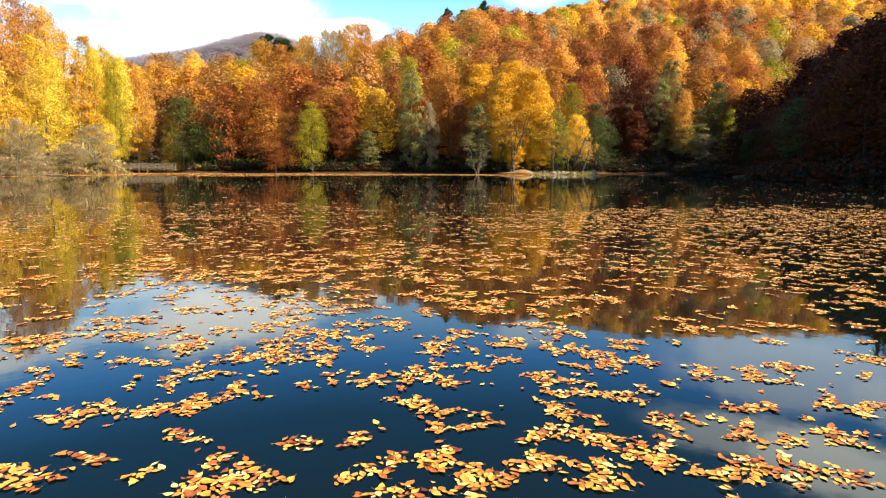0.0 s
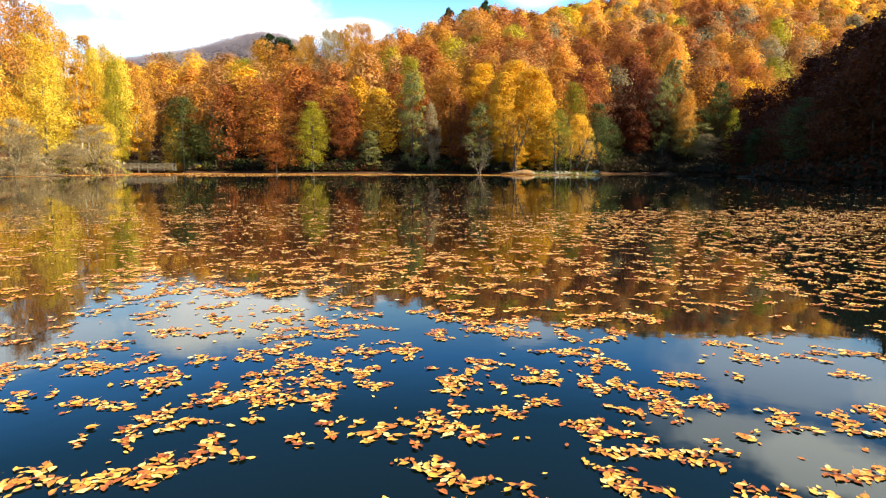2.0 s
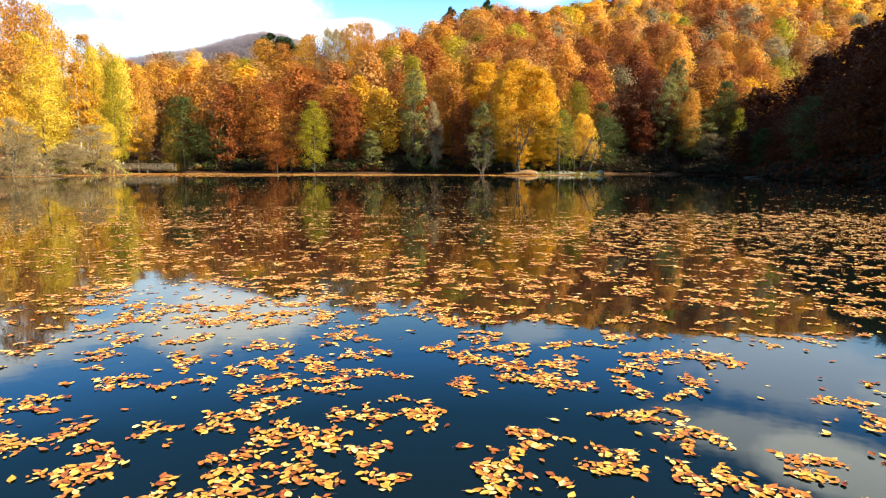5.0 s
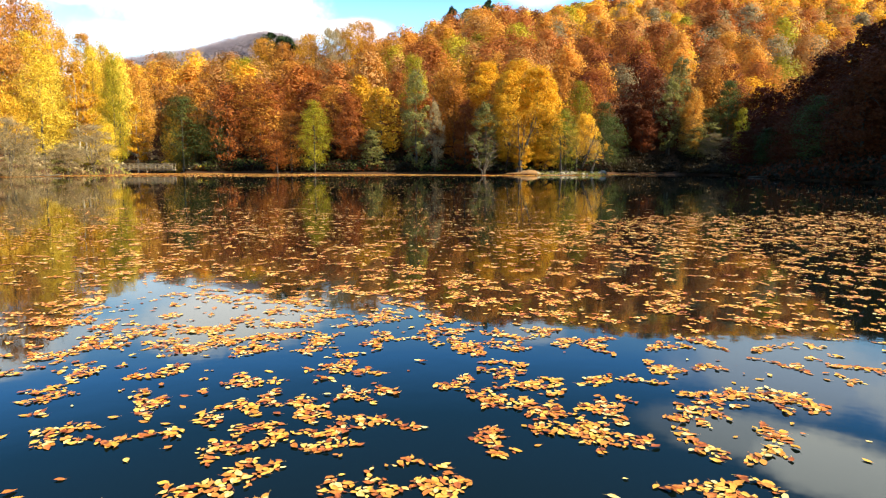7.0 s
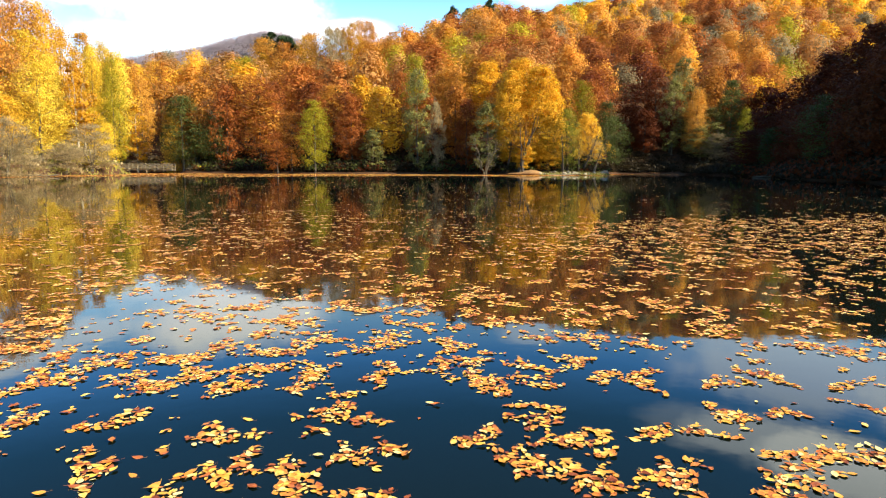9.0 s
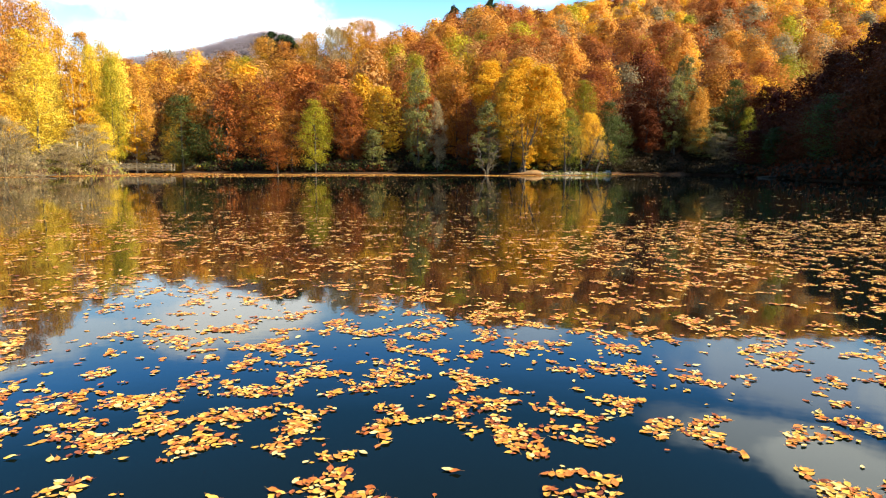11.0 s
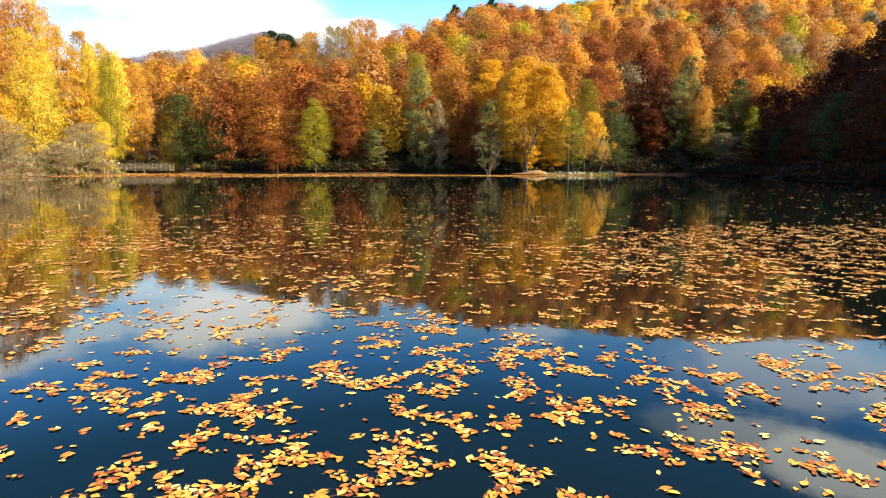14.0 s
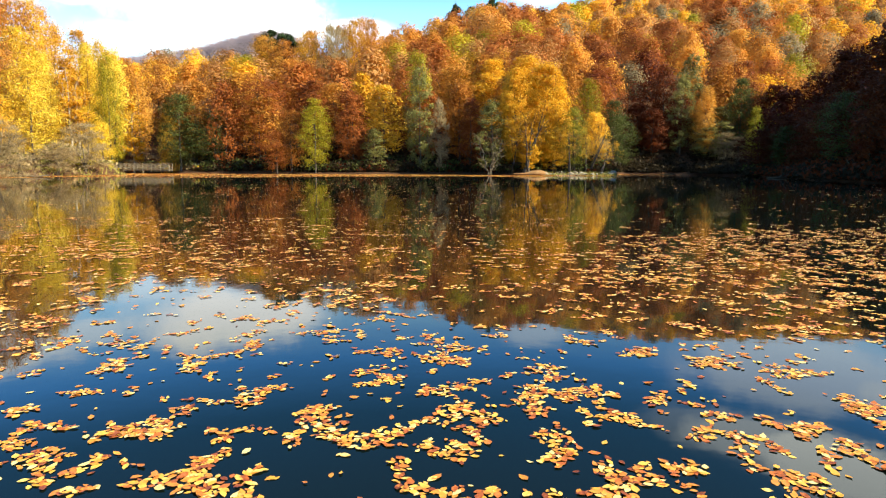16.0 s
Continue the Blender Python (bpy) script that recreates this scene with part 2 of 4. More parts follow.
def ground_height(x, y):
    x, y = np.asarray(x, float), np.asarray(y, float)
    d, left, right = inland(x, y)
    away = np.maximum(y - far_shore(x), 0)
    slope = x / np.maximum(y, 60.0)
    ridge = 17.0 + 57.0 * smooth(slope, -0.175, 0.105) + 94.0 * smooth(slope, 0.09, 0.32)
    hill = ridge * np.tanh(away * 0.37 / ridge)
    west = 30.0 * (1 - np.exp(-np.maximum(left, 0) * 0.45 / 30.0)) * (1 - smooth(y, 150, 220) * 0.6)
    east = 64.0 * (1 - np.exp(-np.maximum(right - 2, 0) * 0.72 / 64.0)) * (1 - 0.85 * smooth(y, 70, 128)) * (1 - smooth(y, 138, 170))
    # added rise outside the view, shaped to shade the bay and bank
    beyond = (40.0 * smooth(y, 40, 80) + 8.0 * smooth(y, 116, 140)) * smooth(x - 0.73 * y, 0, 36) * (1 - smooth(y, 200, 260))
    z = np.maximum(np.maximum(hill * smooth(away, 0, 12), west), np.maximum(east, beyond))
    across = np.exp(-(((y - 950) / 170.0) ** 2))
    far_ridge = across * (152.0 * np.exp(-(((x + 380) / 360.0) ** 2)) + 52.0 * np.exp(-(((x + 232) / 95.0) ** 2)))
    z = z * (1 - smooth(y, 520, 760)) + far_ridge
    z = z + smooth(d, 3, 20) * 2.0 * (field(x, y, 21.0, 3) - 0.5)
    return np.where(d > 0, z + 0.05 + 0.35 * smooth(d, 0, 1.5), -0.06 - 1.6 * smooth(-d, 0, 3.0))


def build_ground():
    def steps(lo, hi, fine_lo, fine_hi, fine, grow):
        mid = list(np.arange(fine_lo, fine_hi, fine))
        up, down, s = [fine_hi], [fine_lo], fine
        while up[-1] < hi:
            s *= grow
            up.append(up[-1] + s)
        s = fine
        while down[-1] > lo:
            s *= grow
            down.append(down[-1] - s)
        return np.array(down[:0:-1] + mid + up)
    xs = steps(-2500, 2500, -75, 75, 2.0, 1.12)
    ys = steps(-2500, 3500, -40, 150, 1.6, 1.10)
    gx, gy = np.meshgrid(xs, ys)
    z = ground_height(gx.ravel(), gy.ravel())
    verts = np.stack([gx.ravel(), gy.ravel(), z], 1)
    w, h = len(xs), len(ys)
    a = (np.arange(h - 1)[:, None] * w + np.arange(w - 1)[None, :]).ravel()
    faces = np.stack([a, a + 1, a + 1 + w, a + w], 1)
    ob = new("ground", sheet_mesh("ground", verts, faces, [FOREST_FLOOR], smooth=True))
    tagged(ob, "forest floor of brown fallen leaves, darkened for tree shade, sloping up from the lake", "ground", kind="structure")


build_ground()


def build_water():
    bm = bmesh.new()
    vs = [bm.verts.new(p) for p in ((-85, -45, 0), (70, -45, 0), (70, 160, 0), (-85, 160, 0))]
    bm.faces.new(vs)
    ob = part("water", bm, WATER)
    tagged(ob, "dark still lake water mirroring trees and blue sky", "lake", kind="structure")


build_water()


# ---- trees ----
def tube(points, radii, sides=6):
    """A bent tapering limb."""
    pts = np.array(points, float)
    n = len(pts)
    verts, faces = [], []
    for i in range(n):
        t = pts[min(i + 1, n - 1)] - pts[max(i - 1, 0)]
        t /= np.linalg.norm(t) + 1e-9
        u = np.cross(t, (0.31, 0.95, 0.05))
        u /= np.linalg.norm(u) + 1e-9
        v = np.cross(t, u)
        for k in range(sides):
            a = 2 * math.pi * k / sides
            verts.append(pts[i] + radii[i] * (math.cos(a) * u + math.sin(a) * v))
    for i in range(n - 1):
        for k in range(sides):
            faces.append((i * sides + k, i * sides + (k + 1) % sides, (i + 1) * sides + (k + 1) % sides, (i + 1) * sides + k))
    return np.array(verts), np.array(faces)


def joined(pieces):
    vs, fs, base = [], [], 0
    for v, f in pieces:
        vs.append(v)
        fs.append(f + base)
        base += len(v)
    return np.concatenate(vs), np.concatenate(fs)


def sprays(rng, centres, out, size, thin=0.75, loose=0.48):
    """One three-cornered leaf spray at each centre, facing outwards more or less, each with its own turn."""
    n = len(centres)
    up = out + rng.randn(n, 3) * loose + np.array((0, 0, 0.25))
    up /= np.linalg.norm(up, axis=1)[:, None] + 1e-9
    u = np.cross(up, rng.randn(n, 3))
    u /= np.linalg.norm(u, axis=1)[:, None] + 1e-9
    v = np.cross(up, u)
    s = size * (0.6 + 0.8 * rng.rand(n))[:, None]
    r = 0.8 + 0.5 * rng.rand(3, n, 1)
    c = np.asarray(centres)
    tri = np.stack([c + u * s * r[0], c + (-0.5 * u + v * thin) * s * r[1], c + (-0.5 * u - v * thin) * s * r[2]], 1)
    return tri.reshape(-1, 3), np.arange(3 * n).reshape(n, 3)


def twig_sprays(rng, centres, out, size):
    """Fine bare twigs: slivers that point up and outwards."""
    n = len(centres)
    way = out * 0.7 + rng.randn(n, 3) * 0.45 + np.array((0, 0, 0.75))
    way /= np.linalg.norm(way, axis=1)[:, None] + 1e-9
    side = np.cross(way, rng.randn(n, 3))
    side /= np.linalg.norm(side, axis=1)[:, None] + 1e-9
    s = size * (0.6 + 0.9 * rng.rand(n))[:, None]
    c = np.asarray(centres)
    tri = np.stack([c + way * s, c - way * s + side * 0.03, c - way * s - side * 0.03], 1)
    return tri.reshape(-1, 3), np.arange(3 * n).reshape(n, 3)


def crown_points(rng, n, low, tall, wide, pointed=0.5, clumps=70, clump=1.25, dome=0.0):
    """Where a crown's sprays lie and which way they face: uneven clumps over an egg-shaped body."""
    h = rng.rand(clumps) ** 0.85
    prof = (np.sin(math.pi * (0.10 + 0.86 * h)) ** pointed) * (1.05 - 0.25 * h)
    a = rng.rand(clumps) * 2 * math.pi
    out = prof * wide * 0.5 * (0.35 + 0.65 * rng.rand(clumps) ** 0.45) * (0.8 + 0.35 * np.sin(2 * a + rng.rand() * 6))
    mid = np.stack([out * np.cos(a), out * np.sin(a), low + h * (tall - low)], 1)
    rad = clump * (0.6 + 0.8 * rng.rand(clumps)) * (0.75 + 0.4 * prof)
    pick = rng.randint(0, clumps, n)
    d = rng.randn(n, 3)
    d /= np.linalg.norm(d, axis=1)[:, None]
    p = mid[pick] + d * (rng.rand(n) ** 0.40)[:, None] * rad[pick][:, None] * np.array((1.0, 1.0, 0.72))
    body = (p - np.array((0, 0, low + 0.45 * (tall - low)))) * np.array((2.0 / wide, 2.0 / wide, 1.6 / (tall - low)))
    return p, d * (0.4 - 0.2 * dome) + body * (0.8 + 0.5 * dome), mid


def trunk_pieces(rng, tall, girth, mids, limbs, lean=0.0, fork=1):
    pieces = []
    for k in range(fork):
        way = rng.rand() * 6.28 if fork > 1 else 0.0
        tilt = 0.10 * tall * (fork > 1)
        pts = [(0, 0, -0.6)]
        for i in range(1, 7):
            f = i / 6
            pts.append((lean * tall * f ** 1.3 + math.cos(way) * tilt * f + rng.randn() * 0.12, math.sin(way) * tilt * f + rng.randn() * 0.12, tall * 0.9 * f))
        pieces.append(tube(pts, [girth * (1.25 if i == 0 else 1) * (1 - 0.86 * i / 6) for i in range(7)], 7))
    for m in mids[rng.permutation(len(mids))[:limbs]]:
        z0 = max(0.12 * tall, m[2] - 0.5 * math.hypot(m[0], m[1]) - 0.8)
        f = z0 / (tall * 0.9)
        p0 = np.array((lean * tall * min(f, 1) ** 1.3, 0, z0))
        bend = (p0 + m) / 2 + np.array((0, 0, -0.3 + 0.3 * rng.rand()))
        r = girth * 0.34 * (1 - 0.6 * min(f, 1))
        pieces.append(tube([p0, bend, m], [r, r * 0.65, r * 0.2], 5))
    return pieces


class TreeKind:
    """Meshes of one kind of tree at unit build height of 20 m, made in a few shapes."""

    def __init__(self, name, leaf, bark, shapes=3, sprays_each=10500, size=0.136, low=2.0, wide=9.5, pointed=0.5, girth=0.24, limbs=16, clumps=230, clump=1.25, fork=1, twigs=40):
        self.name, self.made = name, []
        for k in range(shapes):
            rng = np.random.RandomState(hash_name(name) + k)
            pts, out, mids = crown_points(rng, sprays_each, low, 20.0, wide, pointed, clumps, clump)
            make = twig_sprays if name == "bare" else sprays
            crown = sheet_mesh("crown", *make(rng, pts, out, size), [leaf])
            pieces = trunk_pieces(rng, 19.0, girth, mids, limbs, 0.0, fork)
            for _ in range(twigs):
                m = mids[rng.randint(len(mids))]
                d = np.array((m[0] * 0.35 + rng.randn() * 0.5, m[1] * 0.35 + rng.randn() * 0.5, 0.6 + rng.rand() * 1.6))
                pieces.append(tube([m - d * 0.5, m + rng.randn(3) * 0.15, m + d], [0.05, 0.035, 0.01], 3))
            trunk = sheet_mesh("trunk", *joined(pieces), [bark], smooth=True)
            self.made.append((trunk, crown))


def hash_name(text):
    return sum((i + 3) * ord(c) for i, c in enumerate(text)) % 9973


KINDS = {
    "orange": TreeKind("orange", LEAF["orange"], BARK),
    "gold": TreeKind("gold", LEAF["gold"], BARK),
    "yellow": TreeKind("yellow", LEAF["yellow"], BARK),
    "rust": TreeKind("rust", LEAF["rust"], BARK),
    "orange_back": TreeKind("orange_back", LEAF["orange"], BARK, 2, 4000, 0.24),
    "gold_back": TreeKind("gold_back", LEAF["gold"], BARK, 2, 4000, 0.24),
    "rust_back": TreeKind("rust_back", LEAF["rust"], BARK, 2, 4000, 0.24),
    "stem": TreeKind("stem", LEAF["gold"], BARK, 3, 900, 0.17, 7.0, 8.0, 0.7, 0.30, 12, 40, 1.1, 2, 50),
    "amber": TreeKind("amber", LEAF["amber"], BARK, 2, 18000, 0.155),
    "moss": TreeKind("moss", LEAF["moss"], BARK, 1),
    "tan": TreeKind("tan", LEAF["tan"], BARK_GREY, 2, 7500, 0.135, twigs=110),
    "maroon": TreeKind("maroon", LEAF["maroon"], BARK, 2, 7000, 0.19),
    "lime": TreeKind("lime", LEAF["lime"], BARK, 2),
    "green": TreeKind("green", LEAF["green"], BARK, 2),
    "sage": TreeKind("sage", LEAF["sage"], BARK_GREY, 2, 7500, 0.15, 1.2, 8.0, 0.6, 0.2, 20, 130, 0.95, 1, 80),
    "thin": TreeKind("thin", LEAF["gold"], BARK_PALE, 2, 1700, 0.26, 5.0, 6.5, 0.6, 0.24, 22, 40, 1.1, 1, 60),
    "bare": TreeKind("bare", LEAF["bare"], BARK_GREY, 3, 6000, 0.55, 1.5, 10.0, 0.7, 0.13, 30, 80, 1.3, 3, 120),
    "pine": TreeKind("pine", LEAF["pine"], BARK, 2, 3600, 0.30, 13.5, 8.5, 0.7, 0.24, 16, 22, 1.2),
}
WORDS = {
    "orange": "tall beech tree with orange autumn leaves", "gold": "beech tree with golden orange autumn leaves",
    "yellow": "beech tree with bright yellow autumn leaves", "rust": "beech tree with dark rust red leaves",
    "lime": "tree turning from green to yellow", "green": "dark green leafy tree in shade",
    "sage": "slender grey green tree with pale bark", "thin": "pale trunked tree with sparse golden leaves",
    "tan": "beech tree with thinning tan leaves and grey twigs", "maroon": "red leaved tree with shade put into its dark leaf colour",
    "moss": "leafy tree still mossy green by the water", "amber": "beech tree glowing amber and gold by the water",
    "bare": "bare grey bush of fine twigs", "stem": "dark forked tree with thin golden foliage",
    "orange_back": "beech tree with orange autumn leaves among others", "gold_back": "beech tree with golden autumn leaves among others",
    "rust_back": "beech tree with rust red leaves among others", "pine": "dark green pine tree",
}
TREE_COUNT = {}


def plant(kind, x, y, tall, wide, group, turn=None, lean=0.0, words=""):
    """A tree of a kind, scaled to its height and width, standing on the ground."""
    k = KINDS[kind]
    i = TREE_COUNT[kind] = TREE_COUNT.get(kind, -1) + 1
    trunk, crown = k.made[i % len(k.made)]
    root = new("shrub" if kind == "bare" and tall < 12 else "tree")
    a = turn if turn is not None else (i * 137.5) % 360
    z = float(ground_height(x, y))
    base_wide = 9.5 if kind not in ("sage", "thin", "bare", "pine", "stem") else {"sage": 8.0, "thin": 6.5, "bare": 10.0, "pine": 8.5, "stem": 8.0}[kind]
    s = wide / base_wide
    tilt = Matrix.Rotation(radians(lean), 4, "Y")
    root.matrix_basis = Matrix.Translation((x, y, z)) @ tilt @ Matrix.Rotation(radians(a), 4, "Z") @ Matrix.Diagonal((s, s, tall / 20.0, 1))
    for nm, me in (("trunk", trunk), ("crown", crown)):
        ob = new(nm, me)
        ob.parent = root
    short = kind == "bare" and tall < 12
    tagged(root, words or WORDS[kind], "shrub" if short else "tree", group)
    return root


for kind, x, y, tall, wide in (
    ("orange", -83.4, 138.6, 25.5, 9.0), ("gold", -76.2, 138.6, 23.6, 9.0), ("orange", -72.0, 148.6, 19.0, 7.7),
    ("yellow", -74.7, 143.6, 23.5, 7.5), ("orange", -64.7, 95.6, 23.0, 9.0), ("orange", -72.6, 111.6, 24.0, 9.1), ("yellow", -57.5, 93.6, 13.6, 7.6),
    ("gold", -71.8, 115.6, 24.0, 9.0), ("gold", -70.5, 121.6, 21.8, 8.9), ("thin", -60.5, 107.6, 14.4, 5.1), ("thin", -60.4, 109.6, 13.3, 4.7),
    ("yellow", -69.0, 128.6, 21.2, 6.7), ("gold", -60.0, 83.6, 15.5, 8.5), ("yellow", -66.8, 133.6, 22.6, 8.3), ("lime", -63.7, 125.6, 20.7, 6.0),
    ("yellow", -65.0, 108.6, 14.1, 6.5), ("yellow", -66.2, 103.6, 16.2, 8.0), ("yellow", -62.8, 115.6, 9.1, 6.0), ("yellow", -65.6, 98.6, 11.4, 7.6),
    ("yellow", -63.1, 109.6, 7.5, 5.7), ("bare", -54.6, 81.6, 8.6, 7.3), ("bare", -53.6, 83.6, 5.7, 5.7), ("bare", -53.9, 99.6, 6.8, 9.4),
    ("bare", -54.3, 93.6, 4.5, 6.4), ("yellow", -59.6, 93.6, 7.8, 6.8), ("yellow", -62.2, 103.6, 4.5, 6.2), ("gold", -60.4, 89.6, 8.2, 6.1),
    ("yellow", -62.0, 119.6, 8.9, 5.2),
):
    plant(kind, x, y, tall, wide, "trees of the sunlit bank")
for kind, x, y, tall, wide in (
    ("thin", -62.5, 131.6, 14.6, 5.7), ("orange", -67.0, 153.6, 18.2, 11.3), ("orange", -66.9, 143.6, 17.4, 7.5), ("green", -52.5, 129.6, 14.2, 9.0),
    # green at -45.9 fills a shady gap with dark leaf colour
    ("orange", -56.3, 155.6, 17.3, 10.8), ("green", -50.8, 131.6, 8.4, 6.8), ("green", -45.9, 130.6, 11.0, 8.5), ("lime", -50.0, 163.6, 16.4, 10.0),
    ("rust", -45.4, 141.6, 13.2, 9.8), ("rust", -37.7, 131.6, 16.3, 9.7), ("gold", -47.1, 168.6, 16.9, 8.8), ("orange", -41.7, 168.6, 20.0, 12.5),
    ("orange", -29.9, 124.6, 11.1, 5.9), ("lime", -25.2, 123.6, 13.0, 7.4), ("orange", -24.1, 137.6, 11.5, 9.5), ("rust", -18.9, 127.6, 13.3, 6.6),
    ("gold", -54.8, 130.6, 14.3, 4.5), ("rust", -32.3, 123.6, 7.6, 6.4),
):
    plant(kind, x, y, tall, wide, "trees by the footbridge")
for kind, x, y, tall, wide in (
    ("orange", -49.6, 178.6, 20.7, 10.9), ("gold", -38.7, 181.6, 21.8, 11.1), ("orange", -29.4, 181.6, 23.2, 9.5),
    ("orange", -24.2, 183.6, 24.1, 9.6), ("orange", -34.4, 171.6, 22.1, 11.2), ("bare", -29.4, 168.6, 23.2, 11.0), ("gold", -25.3, 171.6, 24.0, 9.0),
    ("orange", -20.9, 175.6, 22.7, 9.2), ("orange", -16.6, 149.6, 15.2, 10.4), ("sage", -14.6, 125.6, 7.6, 6.0), ("sage", -6.2, 125.6, 18.8, 6.7),
    ("lime", -7.0, 131.6, 20.1, 6.8), ("bare", -2.5, 124.6, 12.9, 4.3), ("orange", -5.1, 173.6, 17.3, 10.6), ("gold", 0.1, 183.6, 17.9, 9.6),
    ("orange", 0.5, 135.6, 16.4, 9.4), ("rust", 3.2, 125.6, 13.3, 6.5), ("gold", 5.3, 153.6, 14.5, 10.7), ("orange", -10.9, 133.6, 10.5, 8.1),
    ("orange", -14.9, 175.6, 18.8, 9.2), ("orange", -34.8, 153.6, 14.9, 10.7), ("orange", -18.8, 141.6, 10.1, 8.6),
):
    plant(kind, x, y, tall, wide, "trees along the far shore")
for kind, x, y, tall, wide in (
    ("gold", 11.3, 121.6, 9.2, 6.5), ("yellow", 16.5, 121.6, 10.3, 7.9), ("gold", 2.3, 138.6, 13.8, 9.6), ("amber", 8.0, 137.6, 14.9, 9.2),
    ("orange", 27.5, 143.6, 9.3, 8.7), ("sage", 6.7, 119.6, 13.0, 6.6), ("amber", 11.0, 122.6, 17.2, 8.6), ("amber", 16.4, 121.6, 18.2, 9.0), ("amber", 13.4, 128.6, 17.0, 8.6),
    ("amber", 19.0, 123.6, 14.4, 7.0), ("amber", 13.2, 119.4, 6.2, 5.2), ("amber", 17.8, 119.2, 5.6, 4.8), ("moss", 20.8, 118.8, 11.0, 5.2), ("lime", 26.0, 131.6, 12.2, 5.7), ("amber", 25.4, 122.6, 9.6, 4.8),
    # green here takes a grey tree's place, its dark leaves painting in shade
    ("green", 31.0, 131.6, 13.4, 7.0), ("green", 33.5, 137.6, 11.0, 7.5), ("orange", 10.7, 148.6, 14.1, 10.3), ("bare", 26.1, 122.6, 5.9, 5.3),
    ("gold", 16.5, 143.6, 14.2, 8.7),
):
    plant(kind, x, y, tall, wide, "trees on the spit")
# maroon trees here carry the bay's shade in their leaf colour
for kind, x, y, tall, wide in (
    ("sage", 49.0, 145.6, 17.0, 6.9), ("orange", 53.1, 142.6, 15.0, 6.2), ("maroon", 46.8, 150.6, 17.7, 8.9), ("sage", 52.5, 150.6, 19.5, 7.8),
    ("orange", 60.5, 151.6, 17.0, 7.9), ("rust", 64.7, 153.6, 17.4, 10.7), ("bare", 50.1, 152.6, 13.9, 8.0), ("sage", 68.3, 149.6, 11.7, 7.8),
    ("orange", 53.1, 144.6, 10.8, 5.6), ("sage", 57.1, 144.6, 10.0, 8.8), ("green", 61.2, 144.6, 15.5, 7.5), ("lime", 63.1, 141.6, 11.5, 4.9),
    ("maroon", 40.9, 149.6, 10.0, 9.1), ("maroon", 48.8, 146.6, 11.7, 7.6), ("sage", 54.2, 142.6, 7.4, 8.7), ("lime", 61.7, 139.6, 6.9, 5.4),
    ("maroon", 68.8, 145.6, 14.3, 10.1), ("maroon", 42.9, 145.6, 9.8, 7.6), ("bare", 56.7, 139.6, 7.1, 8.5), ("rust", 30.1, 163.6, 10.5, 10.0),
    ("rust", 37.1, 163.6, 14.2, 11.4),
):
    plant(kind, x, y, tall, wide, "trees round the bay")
# the bank's shade is put into the maroon leaf colour
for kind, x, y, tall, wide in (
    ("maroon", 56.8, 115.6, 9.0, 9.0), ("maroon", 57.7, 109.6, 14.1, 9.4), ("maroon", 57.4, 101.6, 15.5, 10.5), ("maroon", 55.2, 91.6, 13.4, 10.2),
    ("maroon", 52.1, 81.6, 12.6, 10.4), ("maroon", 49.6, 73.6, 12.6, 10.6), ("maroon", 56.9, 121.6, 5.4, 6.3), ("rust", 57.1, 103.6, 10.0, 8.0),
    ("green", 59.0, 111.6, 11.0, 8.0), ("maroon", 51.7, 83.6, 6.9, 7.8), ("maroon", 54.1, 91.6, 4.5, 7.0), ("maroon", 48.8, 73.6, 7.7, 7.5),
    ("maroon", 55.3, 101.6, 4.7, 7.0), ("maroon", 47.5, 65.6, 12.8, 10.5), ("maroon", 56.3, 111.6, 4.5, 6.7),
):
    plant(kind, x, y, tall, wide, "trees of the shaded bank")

def second_rows():
    """Beeches standing close behind those at the water."""
    rng = np.random.RandomState(31)
    kinds = ("orange", "rust", "orange", "rust", "rust", "gold", "rust", "orange")
    n = 0
    for y, x0, x1, gap in ((131.5, -50, 13, 7.5), (140.0, -62, 33, 8.5)):
        for x in np.arange(x0, x1, gap):
            px, py = x + rng.uniform(-2, 2), y + rng.uniform(-2, 2)
            if inland(px, py)[0] < 3:
                continue
            kind = "rust" if px > 26 else kinds[n % 8]
            plant(kind + "_back", float(px), float(py), float(rng.uniform(12, 16.5)), float(rng.uniform(7.5, 9.5)), "trees behind the shore")
            n += 1
    for i in range(15):
        y = 52 + 4.8 * i
        x = 46.5 + 3.0 * math.sin(y * 0.06 + 1.0) + 4.0 * float(smooth(y, 80, 105)) + rng.uniform(-0.8, 1.5)
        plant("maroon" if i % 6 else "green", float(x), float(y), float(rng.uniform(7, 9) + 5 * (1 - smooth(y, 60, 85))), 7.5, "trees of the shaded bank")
    for x, y in ((-66, 72), (-72, 84), (-78, 92), (-66, 98), (-76, 104), (-70, 112), (-80, 118), (-88, 106), (-62, 62), (-74, 128), (-82, 136)):
        plant(("gold", "orange", "tan")[n % 3], x + float(rng.uniform(-1, 1)), y, float(rng.uniform(13, 16.5)), 9.5, "trees behind the shore")
        n += 1


second_rows()


for x, y, tall, wide, lean in ((12.3, 118.2, 12.0, 7.0, 17), (13.0, 117.4, 10.5, 5.5, -6), (17.4, 118.8, 11.0, 6.0, 9), (20.2, 117.9, 8.0, 4.5, -11), (23.9, 118.6, 9.0, 5.0, 13), (25.6, 117.6, 6.0, 4.0, 24), (10.4, 119.6, 11.0, 4.2, 3), (18.8, 120.2, 12.0, 3.6, -3), (21.2, 118.6, 9.0, 3.2, 2), (23.0, 117.9, 7.5, 3.2, -2)):
    plant("stem", x, y, tall, wide, "leaning trees on the spit", lean=lean)


